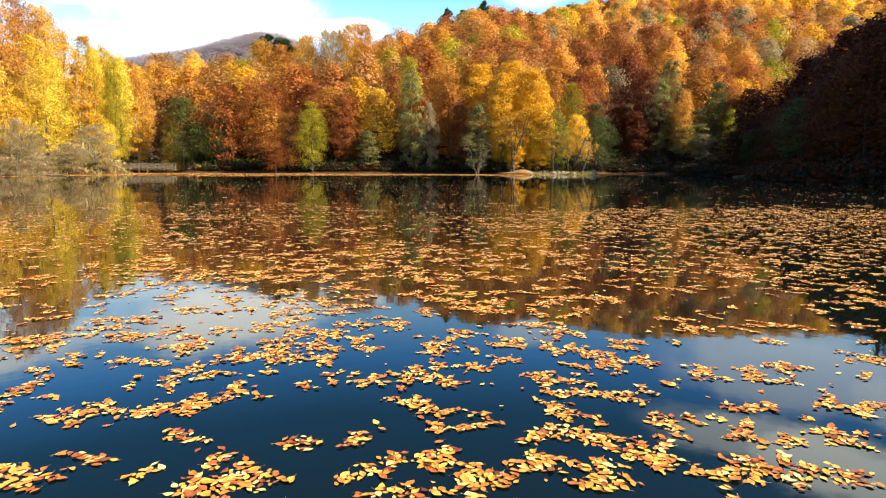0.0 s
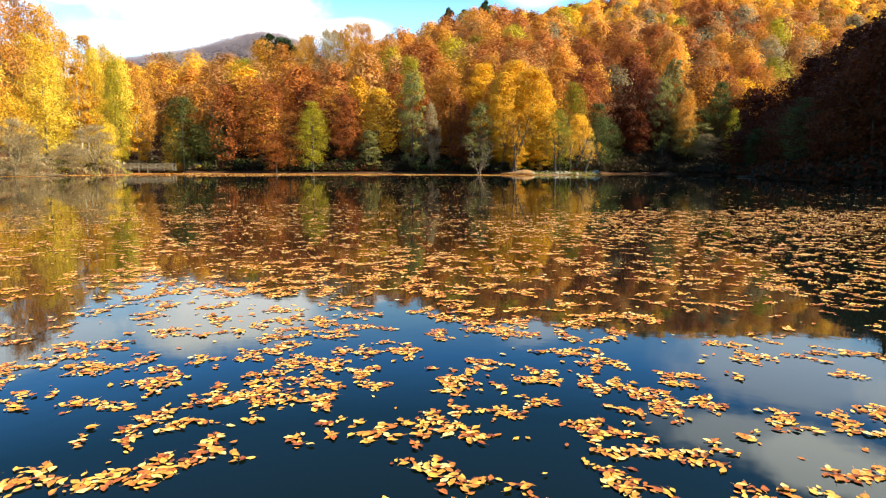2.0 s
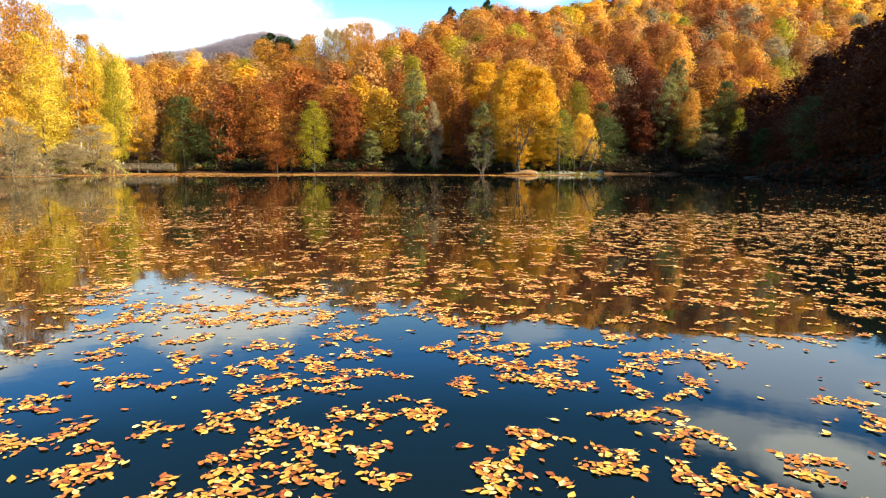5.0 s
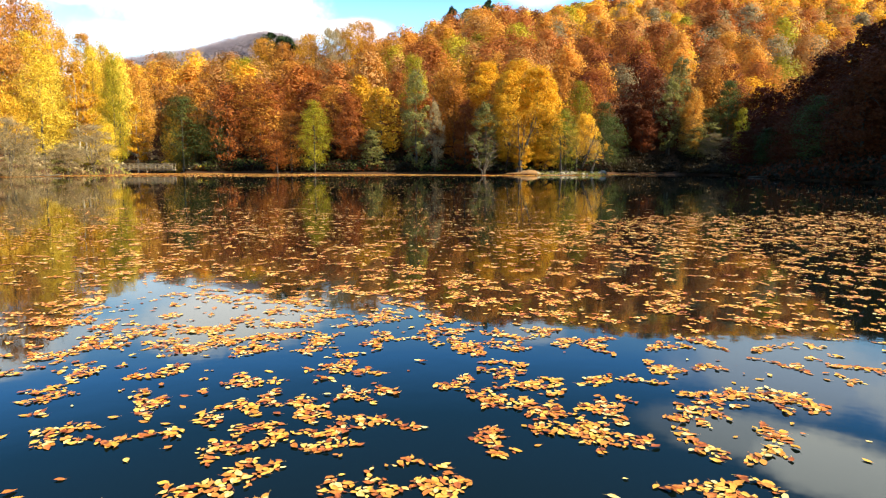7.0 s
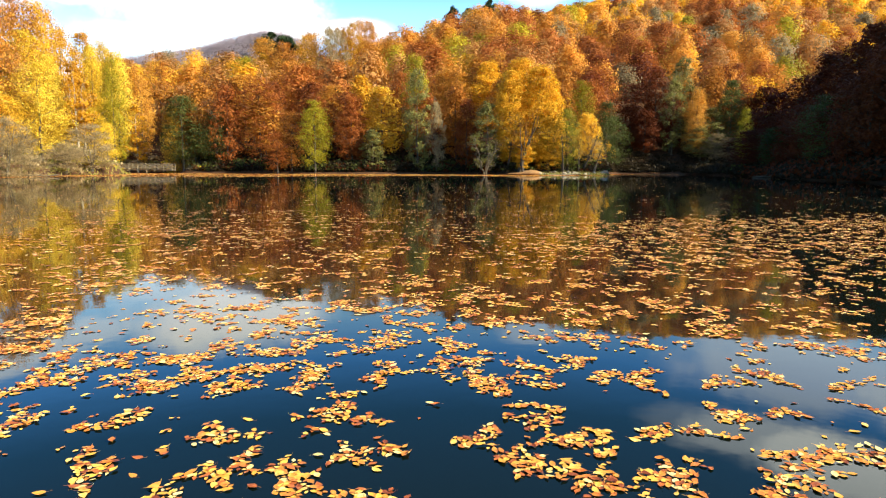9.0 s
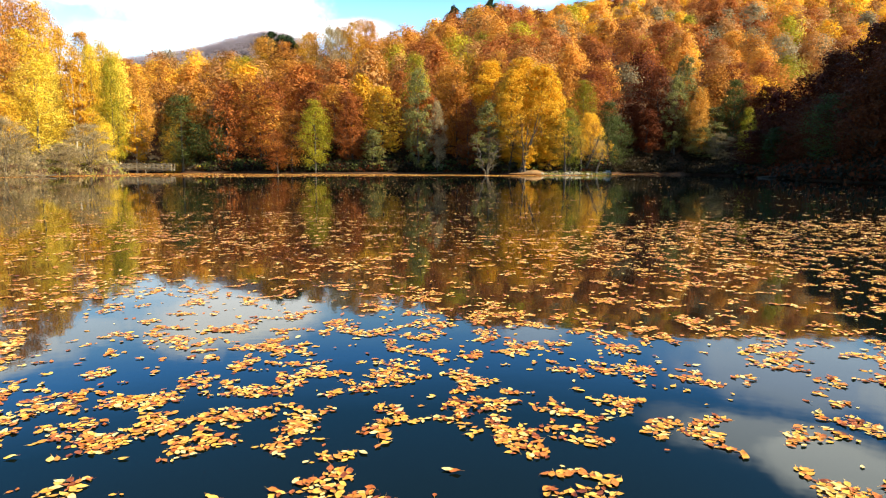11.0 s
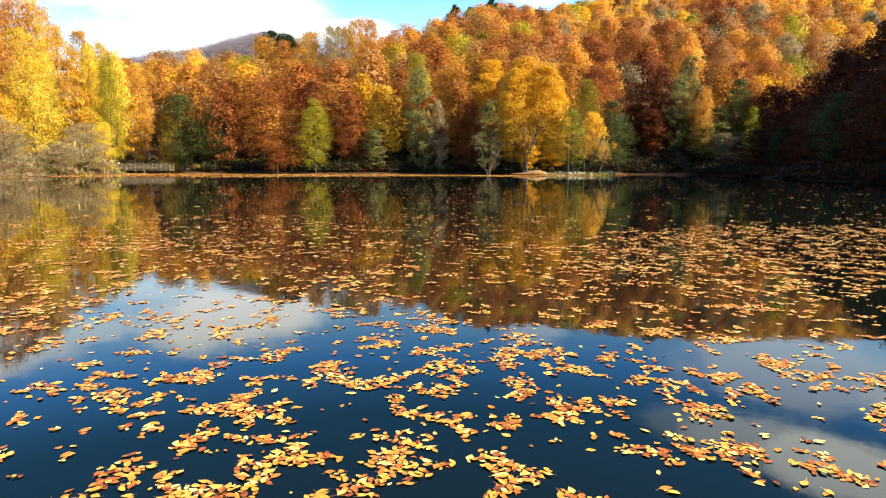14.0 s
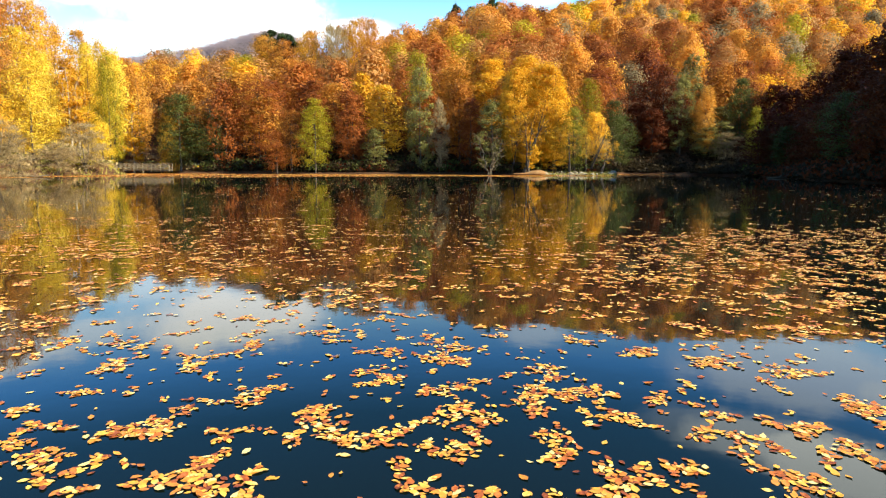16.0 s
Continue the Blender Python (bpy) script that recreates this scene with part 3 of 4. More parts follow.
def dead_tree(x, y):
    """A leafless tree: stems that lean apart from one foot, with crooked side branches."""
    rng = np.random.RandomState(77)
    root = tagged(new("tree"), "dead leafless tree with pale forked limbs", "tree", "trees on the spit")
    root.matrix_basis = pose(x, y, max(float(ground_height(x, y)), 0.0))
    stems, twigs = [], []
    for side, back, tall, thick in ((-1.7, 0.3, 5.6, 0.14), (0.6, -0.4, 4.4, 0.10), (1.8, 0.5, 5.2, 0.12)):
        pts = [np.array((0.12 * side, 0.1 * back, -0.5))]
        for i in range(1, 8):
            f = i / 7
            pts.append(np.array((side * f ** (0.7 + 0.4 * (i % 2)) + 0.10 * rng.randn(), back * f + 0.1 * rng.randn(), tall * f ** 1.15)))
        stems.append(tube(pts, [thick * (1.3 - 1.15 * i / 7) for i in range(8)], 7))
        for i in range(2, 8):
            for _ in range(3):
                way = np.array((np.sign(side) * rng.uniform(-0.5, 1.4), rng.randn() * 0.7, rng.uniform(-0.1, 0.9)))
                end = pts[i] + way * rng.uniform(0.6, 1.3)
                knee = (pts[i] + end) / 2 + rng.randn(3) * 0.16
                twigs.append(tube([pts[i], knee, end], [thick * 0.34, thick * 0.22, 0.02], 4))
                for _ in range(2):
                    tip = end + np.array((way[0] * 0.5, rng.randn() * 0.4, 0.4)) * rng.uniform(0.5, 1.2) + rng.randn(3) * 0.2
                    twigs.append(tube([knee, (end + tip) / 2, tip], [0.03, 0.022, 0.008], 3))
    for name, pieces in (("trunk", stems), ("branches", twigs)):
        ob = new(name, sheet_mesh(name, *joined(pieces), [BARK_GREY], smooth=True))
        ob.parent = root


dead_tree(6.2, 116.4)


def undergrowth():
    """Low bushes and saplings that close the edge of the woods down to the water."""
    rng = np.random.RandomState(44)
    x, y = rng.uniform(-78, 66, 9000), rng.uniform(46, 146, 9000)
    # a closed fringe on the shaded shore and under the far trees
    fy = rng.uniform(46, 136, 1500)
    fx = 43.2 + 3.0 * np.sin(fy * 0.06 + 1.0) + 4.0 * smooth(fy, 80, 105) + rng.uniform(0.2, 4.0, 1500)
    gx = rng.uniform(-50, 46, 1000)
    x, y = np.concatenate([x, fx, gx]), np.concatenate([y, fy, far_shore(gx) + rng.uniform(2.0, 6.0, 1000)])
    d, left, right = inland(x, y)
    keep = (d > np.where(x < -48, 0.3, np.where(x > 36, np.where(y > 118, 0.8, 0.2), np.where((x > 10) & (x < 29), 1.6, 1.6)))) & (d < 11) & (rng.rand(len(x)) < np.where(x < -48, 0.36, np.where((x > 28) & (y > 118), 0.6, np.where(x > 36, 0.9, 0.75)))) & ~((x > 10) & (x < 29) & (y < 122) & (rng.rand(len(x)) < 0.6))
    x, y, d = x[keep], y[keep], d[keep]
    z = ground_height(x, y)
    per = 46
    tall = np.repeat(rng.uniform(0.7, 2.4, len(x)) * (0.6 + 0.05 * d) * np.where(x < -48, 0.6, 1.0), per)
    c = np.repeat(np.stack([x, y, z], 1), per, 0)
    c = c + np.stack([rng.randn(len(c)) * 0.75, rng.randn(len(c)) * 0.75, tall * (0.15 + 0.85 * rng.rand(len(c)))], 1)
    v, f = sprays(rng, c, np.zeros((len(c), 3)), 0.24)
    names = [k for k in WOODS if k != "hazy"] + ["green", "shade_brown"]
    # the darkest kinds paint the gloom beneath the trees into the bushes
    kinds = [names.index(k) for k in ("green", "shade_brown", "shade_brown", "shade_brown", "green", "shade_brown", "shade_brown", "maroon")]
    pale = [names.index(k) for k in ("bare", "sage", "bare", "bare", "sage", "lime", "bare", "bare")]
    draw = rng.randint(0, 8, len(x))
    idx = np.repeat(np.where(x < -48, np.array(pale)[draw], np.where((x > 36) & (y < 112), np.where(draw < 4, names.index("shade_brown"), names.index("maroon")), np.where((x > 28) & (y > 118), names.index("shade_brown"), np.array(kinds)[draw]))), per)
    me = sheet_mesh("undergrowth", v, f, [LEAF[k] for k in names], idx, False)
    tagged(new("undergrowth", me), "low brown and grey bushes along the water's edge, many coloured dark for shade", "bushes", kind="stuff")


undergrowth()


def reeds():
    rng = np.random.RandomState(52)
    n = 9500
    x = np.concatenate([rng.uniform(15, 29, n // 7), rng.uniform(-68, -51, n - n // 7)])
    y = np.concatenate([far_shore(x[: n // 7]) + rng.uniform(-0.5, 1.6, n // 7), rng.uniform(66, 126, n - n // 7)])
    d = inland(x, y)[0]
    keep = (d > -0.6) & (d < 1.8)
    x, y = x[keep], y[keep]
    z = np.maximum(ground_height(x, y), -0.05)
    m = len(x)
    a, h = rng.rand(m) * 6.28, rng.uniform(0.15, 0.5, m)
    u = np.stack([np.cos(a), np.sin(a), 0 * a], 1) * 0.05
    b = np.stack([x, y, z], 1)
    bend = np.stack([rng.randn(m) * 0.2, rng.randn(m) * 0.2, h], 1)
    quad = np.stack([b - u, b + u, b + bend + u * 0.3, b + bend - u * 0.3], 1)
    me = sheet_mesh("reed_grass", quad.reshape(-1, 3), np.arange(4 * m).reshape(m, 4), [REED])
    tagged(new("reed_grass", me), "pale yellow green grass tufts at the water's edge", "grass", kind="stuff")


reeds()


def hillside():
    """The woods on the slopes behind: crown after crown, each with a tone of its own."""
    rng = np.random.RandomState(5)
    places = []
    y = 148.0
    while y < 470.0:
        gap = 9.3 + (y - 148.0) * 0.006
        lo, hi = -0.80 * y, 0.80 * y
        for x in np.arange(lo, hi, gap):
            px, py = x + rng.uniform(-0.42, 0.42) * gap, y + rng.uniform(-0.42, 0.42) * gap
            slope = px / py
            if slope < -0.22 and py > 230 or slope < -0.55 or slope > 0.76:
                continue
            if inland(px, py)[0] < 14:
                continue
            places.append((px, py))
        y += gap * 0.9
    names = list(WOODS)
    vs, fs, idx, tone, base = [], [], [], [], 0
    hidden = {}
    for px, py in sorted(places, key=lambda p: p[1]):
        # crowns wholly behind nearer ones are left out
        column = round(px / py * 60)
        rise = (float(ground_height(px, py)) + 8.0 - EYE) / py
        if (float(ground_height(px, py)) + 19.0 - EYE) / py < hidden.get(column, 0.0):
            continue
        hidden[column] = max(hidden.get(column, 0.0), rise)
        near = py < 210
        n = 2300 if near else 1350 if py < 300 else 800
        size = 0.262 if near else 0.37 if py < 300 else 0.52
        tall = rng.uniform(13, 19) if py > 175 else rng.uniform(13, 17)
        pts, out, _ = crown_points(rng, n, tall * (0.2 if py < 165 else 0.42), tall, rng.uniform(8.5, 12.5), 0.62, 130, 2.0, 1.0)
        v, f = sprays(rng, pts, out, size, 0.75, 0.30)
        z = float(ground_height(px, py))
        vs.append(v + np.array((px, py, z)))
        fs.append(f + base)
        base += len(v)
        patch = 0.55 * field(px, py, 38.0, 7) + 0.45 * rng.rand()
        kind = "gold" if patch > (0.48 if py > 230 and px > 0.1 * py else 0.58) else "orange" if patch > 0.34 else "rust"
        # behind the bay, darker kinds put shade into the slope's colour
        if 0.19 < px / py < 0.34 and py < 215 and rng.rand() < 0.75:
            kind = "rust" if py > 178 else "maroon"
        elif rng.rand() < 0.20:
            kind = "tan"
        if rng.rand() < 0.05:
            kind = "bare"
        if rng.rand() < 0.05:
            kind = "lime"
        idx.append(np.full(n, names.index(kind)))
        tone.append(np.full(n, rng.rand()))
    me = sheet_mesh("hillside_woods", np.concatenate(vs), np.concatenate(fs), [WOODS[k] for k in names], np.concatenate(idx), False, np.concatenate(tone))
    tagged(new("hillside_woods", me), "dense beech woods in orange, gold and rust on the slope", "woods", kind="stuff")


hillside()


def far_hill():
    rng = np.random.RandomState(8)
    n = 9500
    x = rng.uniform(-620, -60, n)
    y = rng.uniform(760, 1000, n)
    z = ground_height(x, y)
    keep = (z + 6) / y > 0.15
    x, y, z = x[keep], y[keep], z[keep]
    per = 40
    c = np.repeat(np.stack([x, y, z + 5], 1), per, 0) + rng.randn(len(x) * per, 3) * np.array((3.6, 3.6, 2.6))
    v, f = sprays(rng, c, np.tile((0.3, -0.6, 1.2), (len(c), 1)), 0.95, 0.75, 0.16)
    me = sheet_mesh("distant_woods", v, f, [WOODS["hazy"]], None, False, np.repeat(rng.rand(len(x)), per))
    tagged(new("distant_woods", me), "leafless woods on a distant hill, their colour greyed for haze", "woods", kind="stuff")


far_hill()


def shade_woods():
    """The woods of the steep bank that keeps the sun off the shaded shore."""
    rng = np.random.RandomState(21)
    vs, fs, base, tone = [], [], 0, []
    for y in np.arange(-20, 150, 8.0):
        for x in np.arange(50, 130, 8.0):
            px, py = x + rng.uniform(-3, 3), y + rng.uniform(-3, 3)
            if inland(px, py)[0] < 5 or py > 120 and px < 78:
                continue
            # crowns out of view are coarse, there only to cast shade
            seen = px < 0.76 * py
            tall = rng.uniform(13, 19) * (0.8 if seen else 1.0)
            pts, out, _ = crown_points(rng, 2600 if seen else 300, tall * 0.1, tall, 9.5, 0.5, 90, 1.3)
            v, f = sprays(rng, pts, out, 0.26 if seen else 0.9)
            vs.append(v + np.array((px, py, float(ground_height(px, py)))))
            fs.append(f + base)
            base += len(v)
            tone.append(np.full(len(f), rng.rand()))
    # the maroon leaf colour has shade painted in
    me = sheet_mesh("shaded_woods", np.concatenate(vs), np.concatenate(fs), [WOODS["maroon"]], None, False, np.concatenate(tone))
    tagged(new("shaded_woods", me), "rust red woods on a steep bank, shade put into the leaf colour", "woods", kind="stuff")


shade_woods()

for x, y, tall, wide in ((18.5, 308.0, 23.4, 6.5), (9.0, 306.0, 21.2, 9.0), (1.2, 250.0, 21.4, 5.5)):
    plant("pine", x, y, tall, wide, "pines on the ridge", words="dark green pine standing above the ridge")
for x, y, tall, wide in ((-49.4, 186.0, 22.3, 10.0), (-45.2, 187.0, 21.4, 9.0)):
    plant("pine", x, y, tall, wide, "pines on the ridge", words="spreading dark green pine among the beeches")

def box(bm, a, b, wide, high):
    """A squared timber from a to b."""
    a, b = Vector(a), Vector(b)
    d = b - a
    m = Matrix.Translation((a + b) / 2) @ d.to_track_quat("X", "Z").to_matrix().to_4x4() @ Matrix.Diagonal((d.length, wide, high, 1))
    bmesh.ops.create_cube(bm, size=1.0, matrix=m)


def timber(name, a, b, wide, high, parent):
    bm = bmesh.new()
    box(bm, a, b, wide, high)
    bmesh.ops.bevel(bm, geom=bm.edges[:], offset=0.012, segments=1, affect="EDGES")
    return part(name, bm, TIMBER, parent)


def footbridge():
    root = tagged(new("footbridge"), "weathered wooden footbridge with crossed railings over an inlet", "bridge")
    x0, x1, y, z = -71.2, -53.0, 126.2, 0.80
    long, bays = x1 - x0, 11
    for side in (-0.75, 0.75):
        timber("beam", (x0, y + side * 0.8, z - 0.14), (x1, y + side * 0.8, z - 0.14), 0.16, 0.22, root)
        timber("top_rail", (x0, y + side, z + 1.0), (x1, y + side, z + 1.0), 0.12, 0.09, root)
        timber("bottom_rail", (x0, y + side, z + 0.22), (x1, y + side, z + 0.22), 0.09, 0.09, root)
        for i in range(bays + 1):
            x = x0 + long * i / bays
            timber("post", (x, y + side, z - 0.35), (x, y + side, z + 1.08), 0.10, 0.10, root)
            if i < bays:
                xn = x0 + long * (i + 1) / bays
                for lo, hi, back in ((z + 0.26, z + 0.96, 0.035), (z + 0.96, z + 0.26, -0.035)):
                    timber("brace", (x + 0.05, y + side + back, lo), (xn - 0.05, y + side + back, hi), 0.05, 0.10, root)
            if i in (2, 5, 8):
                timber("pile", (x, y + side * 0.8, -2.0), (x, y + side * 0.8, z - 0.2), 0.2, 0.2, root)
    for i in range(72):
        x = x0 + 0.12 + 0.25 * i
        timber("deck_plank", (x, y - 0.8, z), (x, y + 0.8, z), 0.22, 0.05, root)


footbridge()


def fallen_log(x, y, long, girth, turn, words):
    rng = np.random.RandomState(int(abs(x) * 7 + y))
    pts = [(long * (i / 5 - 0.5), rng.randn() * 0.06, rng.randn() * 0.05 + 0.25 * (i / 5) ** 2) for i in range(6)]
    pieces = [tube(pts, [girth * (1 - 0.09 * i) for i in range(6)], 8)]
    for i in (2, 3, 4):
        p = np.array(pts[i])
        e = p + np.array((0.5 * rng.randn(), 0.7 * rng.randn(), 0.9 + rng.rand()))
        pieces.append(tube([p, (p + e) / 2 + rng.randn(3) * 0.08, e], [girth * 0.4, girth * 0.25, 0.01], 5))
    ob = new("fallen_log", sheet_mesh("fallen_log", *joined(pieces), [BARK_GREY], smooth=True))
    ob.matrix_basis = pose(x, y, max(float(ground_height(x, y)), -0.05) + girth * 0.4, 0, 0, turn)
    tagged(ob, words, "log", "fallen wood on the shore")


for x, y, long, girth, turn in ((-53.5, 84.0, 7.0, 0.16, 20), (-55.0, 79.0, 5.0, 0.12, -30), (-56.5, 92.0, 6.0, 0.12, 60), (20.0, 115.6, 5.5, 0.14, 8), (45.5, 96.0, 7.0, 0.17, 35), (43.5, 74.0, 6.0, 0.15, 110)):
    fallen_log(x, y, long, girth, turn, "grey fallen branch lying at the water's edge")



def stone(x, y, wide, deep, high, seed):
    """A weathered stone half sunk into the bank."""
    rng = np.random.RandomState(seed)
    bm = bmesh.new()
    bmesh.ops.create_icosphere(bm, subdivisions=2, radius=1.0)
    ph = rng.rand(6) * 6.28
    for v in bm.verts:
        c = v.co
        k = 1 + 0.14 * math.sin(3 * c.x + ph[0]) + 0.12 * math.sin(4 * c.y + ph[1]) + 0.10 * math.sin(5 * c.z + ph[2]) + 0.05 * rng.randn()
        v.co = Vector((c.x * wide * k, c.y * deep * k, c.z * high * (0.8 + 0.2 * k)))
    ob = part("stone", bm, STONE)
    ob.matrix_basis = pose(x, y, max(float(ground_height(x, y)), 0.0) + 0.25 * high, 0, 0, rng.uniform(0, 360))
    tagged(ob, "pale weathered stone half sunk in the lake bank", "stone", "stones on the spit")


def spit_stones():
    rng = np.random.RandomState(63)
    for i in range(26):
        x = 12.5 + 0.62 * i + rng.uniform(-0.3, 0.3)
        y = float(far_shore(x)) + rng.uniform(0.1, 1.3)
        w = rng.uniform(0.25, 0.7)
        stone(x, y, w, w * rng.uniform(0.6, 0.9), w * rng.uniform(0.45, 0.8), 200 + i)


spit_stones()


def earth_mound():
    """The bare bank of pale earth at the root of the leaning trees."""
    bm = bmesh.new()
    bmesh.ops.create_icosphere(bm, subdivisions=4, radius=1.0)
    for v in bm.verts:
        c = v.co
        k = 1 + 0.10 * math.sin(5 * c.x + 1.0) + 0.08 * math.sin(7 * c.y + 2.0 * c.x) + 0.06 * noise.noise(c * 3.0)
        v.co = Vector((c.x * 3.6 * k, c.y * 1.9 * k, max(c.z, -0.3) * (0.46 + 0.20 * math.sin(2.5 * c.x + 0.6)) * k + 0.05 * noise.noise(c * 9.0)))
    for f in bm.faces:
        f.smooth = True
    ob = part("earth_mound", bm, BANK_EARTH)
    ob.matrix_basis = pose(13.9, 118.0, 0.22, 0, 0, 8)
    tagged(ob, "pale sunlit mound of bare earth strewn with leaves", "mound")


earth_mound()

LEAF_LONG = 0.050


def leaf_shape(rng, points, curl):
    """Corners and faces of one fallen beech leaf, a pointed oval folded along its rib."""
    ts = np.linspace(0, 1, points)
    half = 0.29 * np.sin(math.pi * ts ** 0.88) ** 0.95
    rise = curl * (2 * (ts - 0.45)) ** 2
    rib = np.stack([ts - 0.5, 0.06 * np.sin(3 * ts + rng.rand() * 6), rise], 1)
    fold = -0.08 + 0.42 * rng.rand()
    left = rib + np.stack([0 * ts, half, fold * half * (1.0 + 0.5 * rng.randn(points))], 1)
    right = rib + np.stack([0 * ts, -half, fold * half * (1.0 + 0.5 * rng.randn(points))], 1)
    verts = np.concatenate([rib, left, right])
    faces = []
    for i in range(points - 1):
        faces += [(i, i + 1, points + i + 1, points + i), (2 * points + i, 2 * points + i + 1, i + 1, i)]
    if points > 4:
        # the stalk
        n = len(verts)
        bend = 0.10 * rng.randn()
        stalk = np.array(((-0.5, 0.018, rise[0]), (-0.5, -0.018, rise[0]), (-0.80, bend - 0.012, rise[0] + 0.03), (-0.80, bend + 0.012, rise[0] + 0.03)))
        verts = np.concatenate([verts, stalk])
        faces.append((n, n + 3, n + 2, n + 1))
    return verts, np.array(faces)


def raft_shape(rng, n):
    """Where the leaves of one raft lie: each has drifted against one that was there before, in ragged chains and clumps."""
    pts = np.zeros((n, 2))
    k, tries = 1, 0
    while k < n:
        host = pts[rng.randint(max(0, k - 4), k) if rng.rand() < 0.58 else rng.randint(k)]
        t = rng.rand() * 6.28
        p = host + LEAF_LONG * rng.uniform(0.50, 0.88) * np.array((math.cos(t), 0.72 * math.sin(t)))
        tries += 1
        if np.min(np.hypot(*(pts[:k] - p).T)) > 0.46 * LEAF_LONG or tries > 40 * n:
            pts[k] = p
            k += 1
    return pts - pts.mean(0)


def leaf_places():
    """Where leaves float: in ragged rafts and strings, thinner in some parts of the lake."""
    rng = np.random.RandomState(3)
    out = []

    templates = {n: [raft_shape(rng, n) for _ in range(10)] for n in (1, 2, 3, 5, 8, 12, 18, 26, 38, 55)}
    sizes = np.array(sorted(templates))

    def turned(n):
        """A raft of about n leaves, turned at will."""
        q = templates[int(sizes[np.argmin(abs(np.log(sizes) - np.log(n)))])][rng.randint(10)]
        t = rng.rand() * 6.28
        return np.stack([q[:, 0] * math.cos(t) - q[:, 1] * math.sin(t), q[:, 0] * math.sin(t) + q[:, 1] * math.cos(t)], 1)

    def raft(x, y, r):
        """One charted raft: a packed heart, and a few single leaves that trail away from it."""
        n = (4100 if 4.4 < y < 7.7 else 2900) * r * r + 3
        out.append(turned(n) + np.array((x, y)))
        for _ in range(rng.randint(0, 4)):
            t, d = rng.rand() * 6.28, r * rng.uniform(0.9, 1.7)
            out.append(turned(rng.choice((1, 1, 2, 3, 5))) + np.array((x + d * math.cos(t), y + d * math.sin(t))))

    for x, y, r in (
        (-1.80, 2.61, 0.12), (-1.65, 2.81, 0.07), (-1.32, 2.66, 0.06), (-0.85, 2.63, 0.15), (-1.29, 3.04, 0.09), (-1.74, 3.38, 0.13),
        (-2.04, 3.28, 0.12), (-1.42, 3.46, 0.12), (-1.26, 3.69, 0.12), (-0.71, 2.98, 0.07), (-0.43, 3.01, 0.08), (-0.38, 2.63, 0.05),
        (-0.24, 2.72, 0.06), (-0.16, 3.48, 0.11), (0.11, 3.18, 0.12), (-0.04, 2.80, 0.13), (0.14, 2.61, 0.13), (-0.20, 2.50, 0.09),
        (0.44, 2.77, 0.11), (0.53, 3.08, 0.11), (0.78, 3.04, 0.13), (0.69, 2.66, 0.13), (0.97, 2.83, 0.13), (0.68, 3.38, 0.18),
        (1.06, 3.64, 0.17), (1.19, 3.22, 0.12), (1.62, 3.08, 0.16), (1.31, 2.71, 0.13), (1.54, 2.71, 0.15), (1.75, 3.46, 0.11),
        (2.00, 3.08, 0.11), (1.77, 2.66, 0.10), (2.43, 3.46, 0.10),
    ):
        raft(x, y, r)
    for x, y, r in (
        (-1.60, 4.20, 0.14), (-1.96, 4.23, 0.08), (-2.18, 4.28, 0.09), (-1.46, 4.42, 0.09), (-1.94, 4.61, 0.11), (-2.52, 4.94, 0.19),
        (-2.32, 5.02, 0.13), (-2.68, 5.35, 0.13), (-1.23, 4.55, 0.17), (-1.09, 4.34, 0.10), (-0.85, 4.34, 0.10), (-0.95, 4.68, 0.16),
        (-1.25, 4.90, 0.14), (-1.08, 5.12, 0.15), (-1.49, 5.25, 0.16), (-1.30, 5.46, 0.18), (-0.75, 5.35, 0.12), (-0.66, 4.91, 0.07),
        (-0.40, 5.35, 0.11), (-0.05, 4.62, 0.13), (0.08, 4.87, 0.10), (-0.04, 4.21, 0.08), (0.26, 4.16, 0.09), (0.45, 4.32, 0.09),
        (0.50, 4.79, 0.14), (0.89, 4.62, 0.17), (1.09, 4.49, 0.18), (1.17, 4.26, 0.13), (1.41, 4.32, 0.12), (1.41, 4.76, 0.13),
        (0.79, 5.36, 0.17), (0.98, 5.08, 0.13), (2.11, 5.22, 0.17),
    ):
        raft(x, y, r)
    for x, y, r in (
        (-3.67, 7.82, 0.22), (-3.25, 7.32, 0.19), (-3.10, 7.54, 0.19), (-4.04, 8.31, 0.22), (-3.35, 8.11, 0.19), (-3.86, 8.64, 0.18),
        (-2.94, 7.82, 0.15), (-2.39, 5.88, 0.11), (-2.82, 6.46, 0.11), (-1.95, 5.86, 0.09), (-2.13, 6.31, 0.15), (-2.84, 6.89, 0.18),
        (-2.32, 6.89, 0.21), (-1.62, 6.21, 0.15), (-1.67, 6.71, 0.15), (-1.38, 6.39, 0.17), (-1.14, 6.18, 0.15), (-1.35, 5.89, 0.11),
        (-1.49, 5.76, 0.08), (-1.00, 5.84, 0.12), (-1.12, 7.00, 0.17), (-0.88, 6.50, 0.14), (-0.72, 6.06, 0.10), (-0.32, 6.72, 0.10),
        (-0.14, 6.43, 0.12), (-0.17, 5.84, 0.10), (0.02, 6.95, 0.14), (0.14, 6.68, 0.12), (0.16, 6.29, 0.11), (0.23, 5.95, 0.14),
        (0.53, 6.26, 0.11), (0.48, 5.90, 0.12), (0.72, 6.77, 0.16), (1.11, 7.01, 0.20), (1.22, 6.48, 0.18), (1.02, 6.19, 0.14),
        (1.52, 6.48, 0.14), (1.72, 6.41, 0.13), (0.89, 5.80, 0.10), (1.25, 5.82, 0.11),
    ):
        raft(x, y, r)
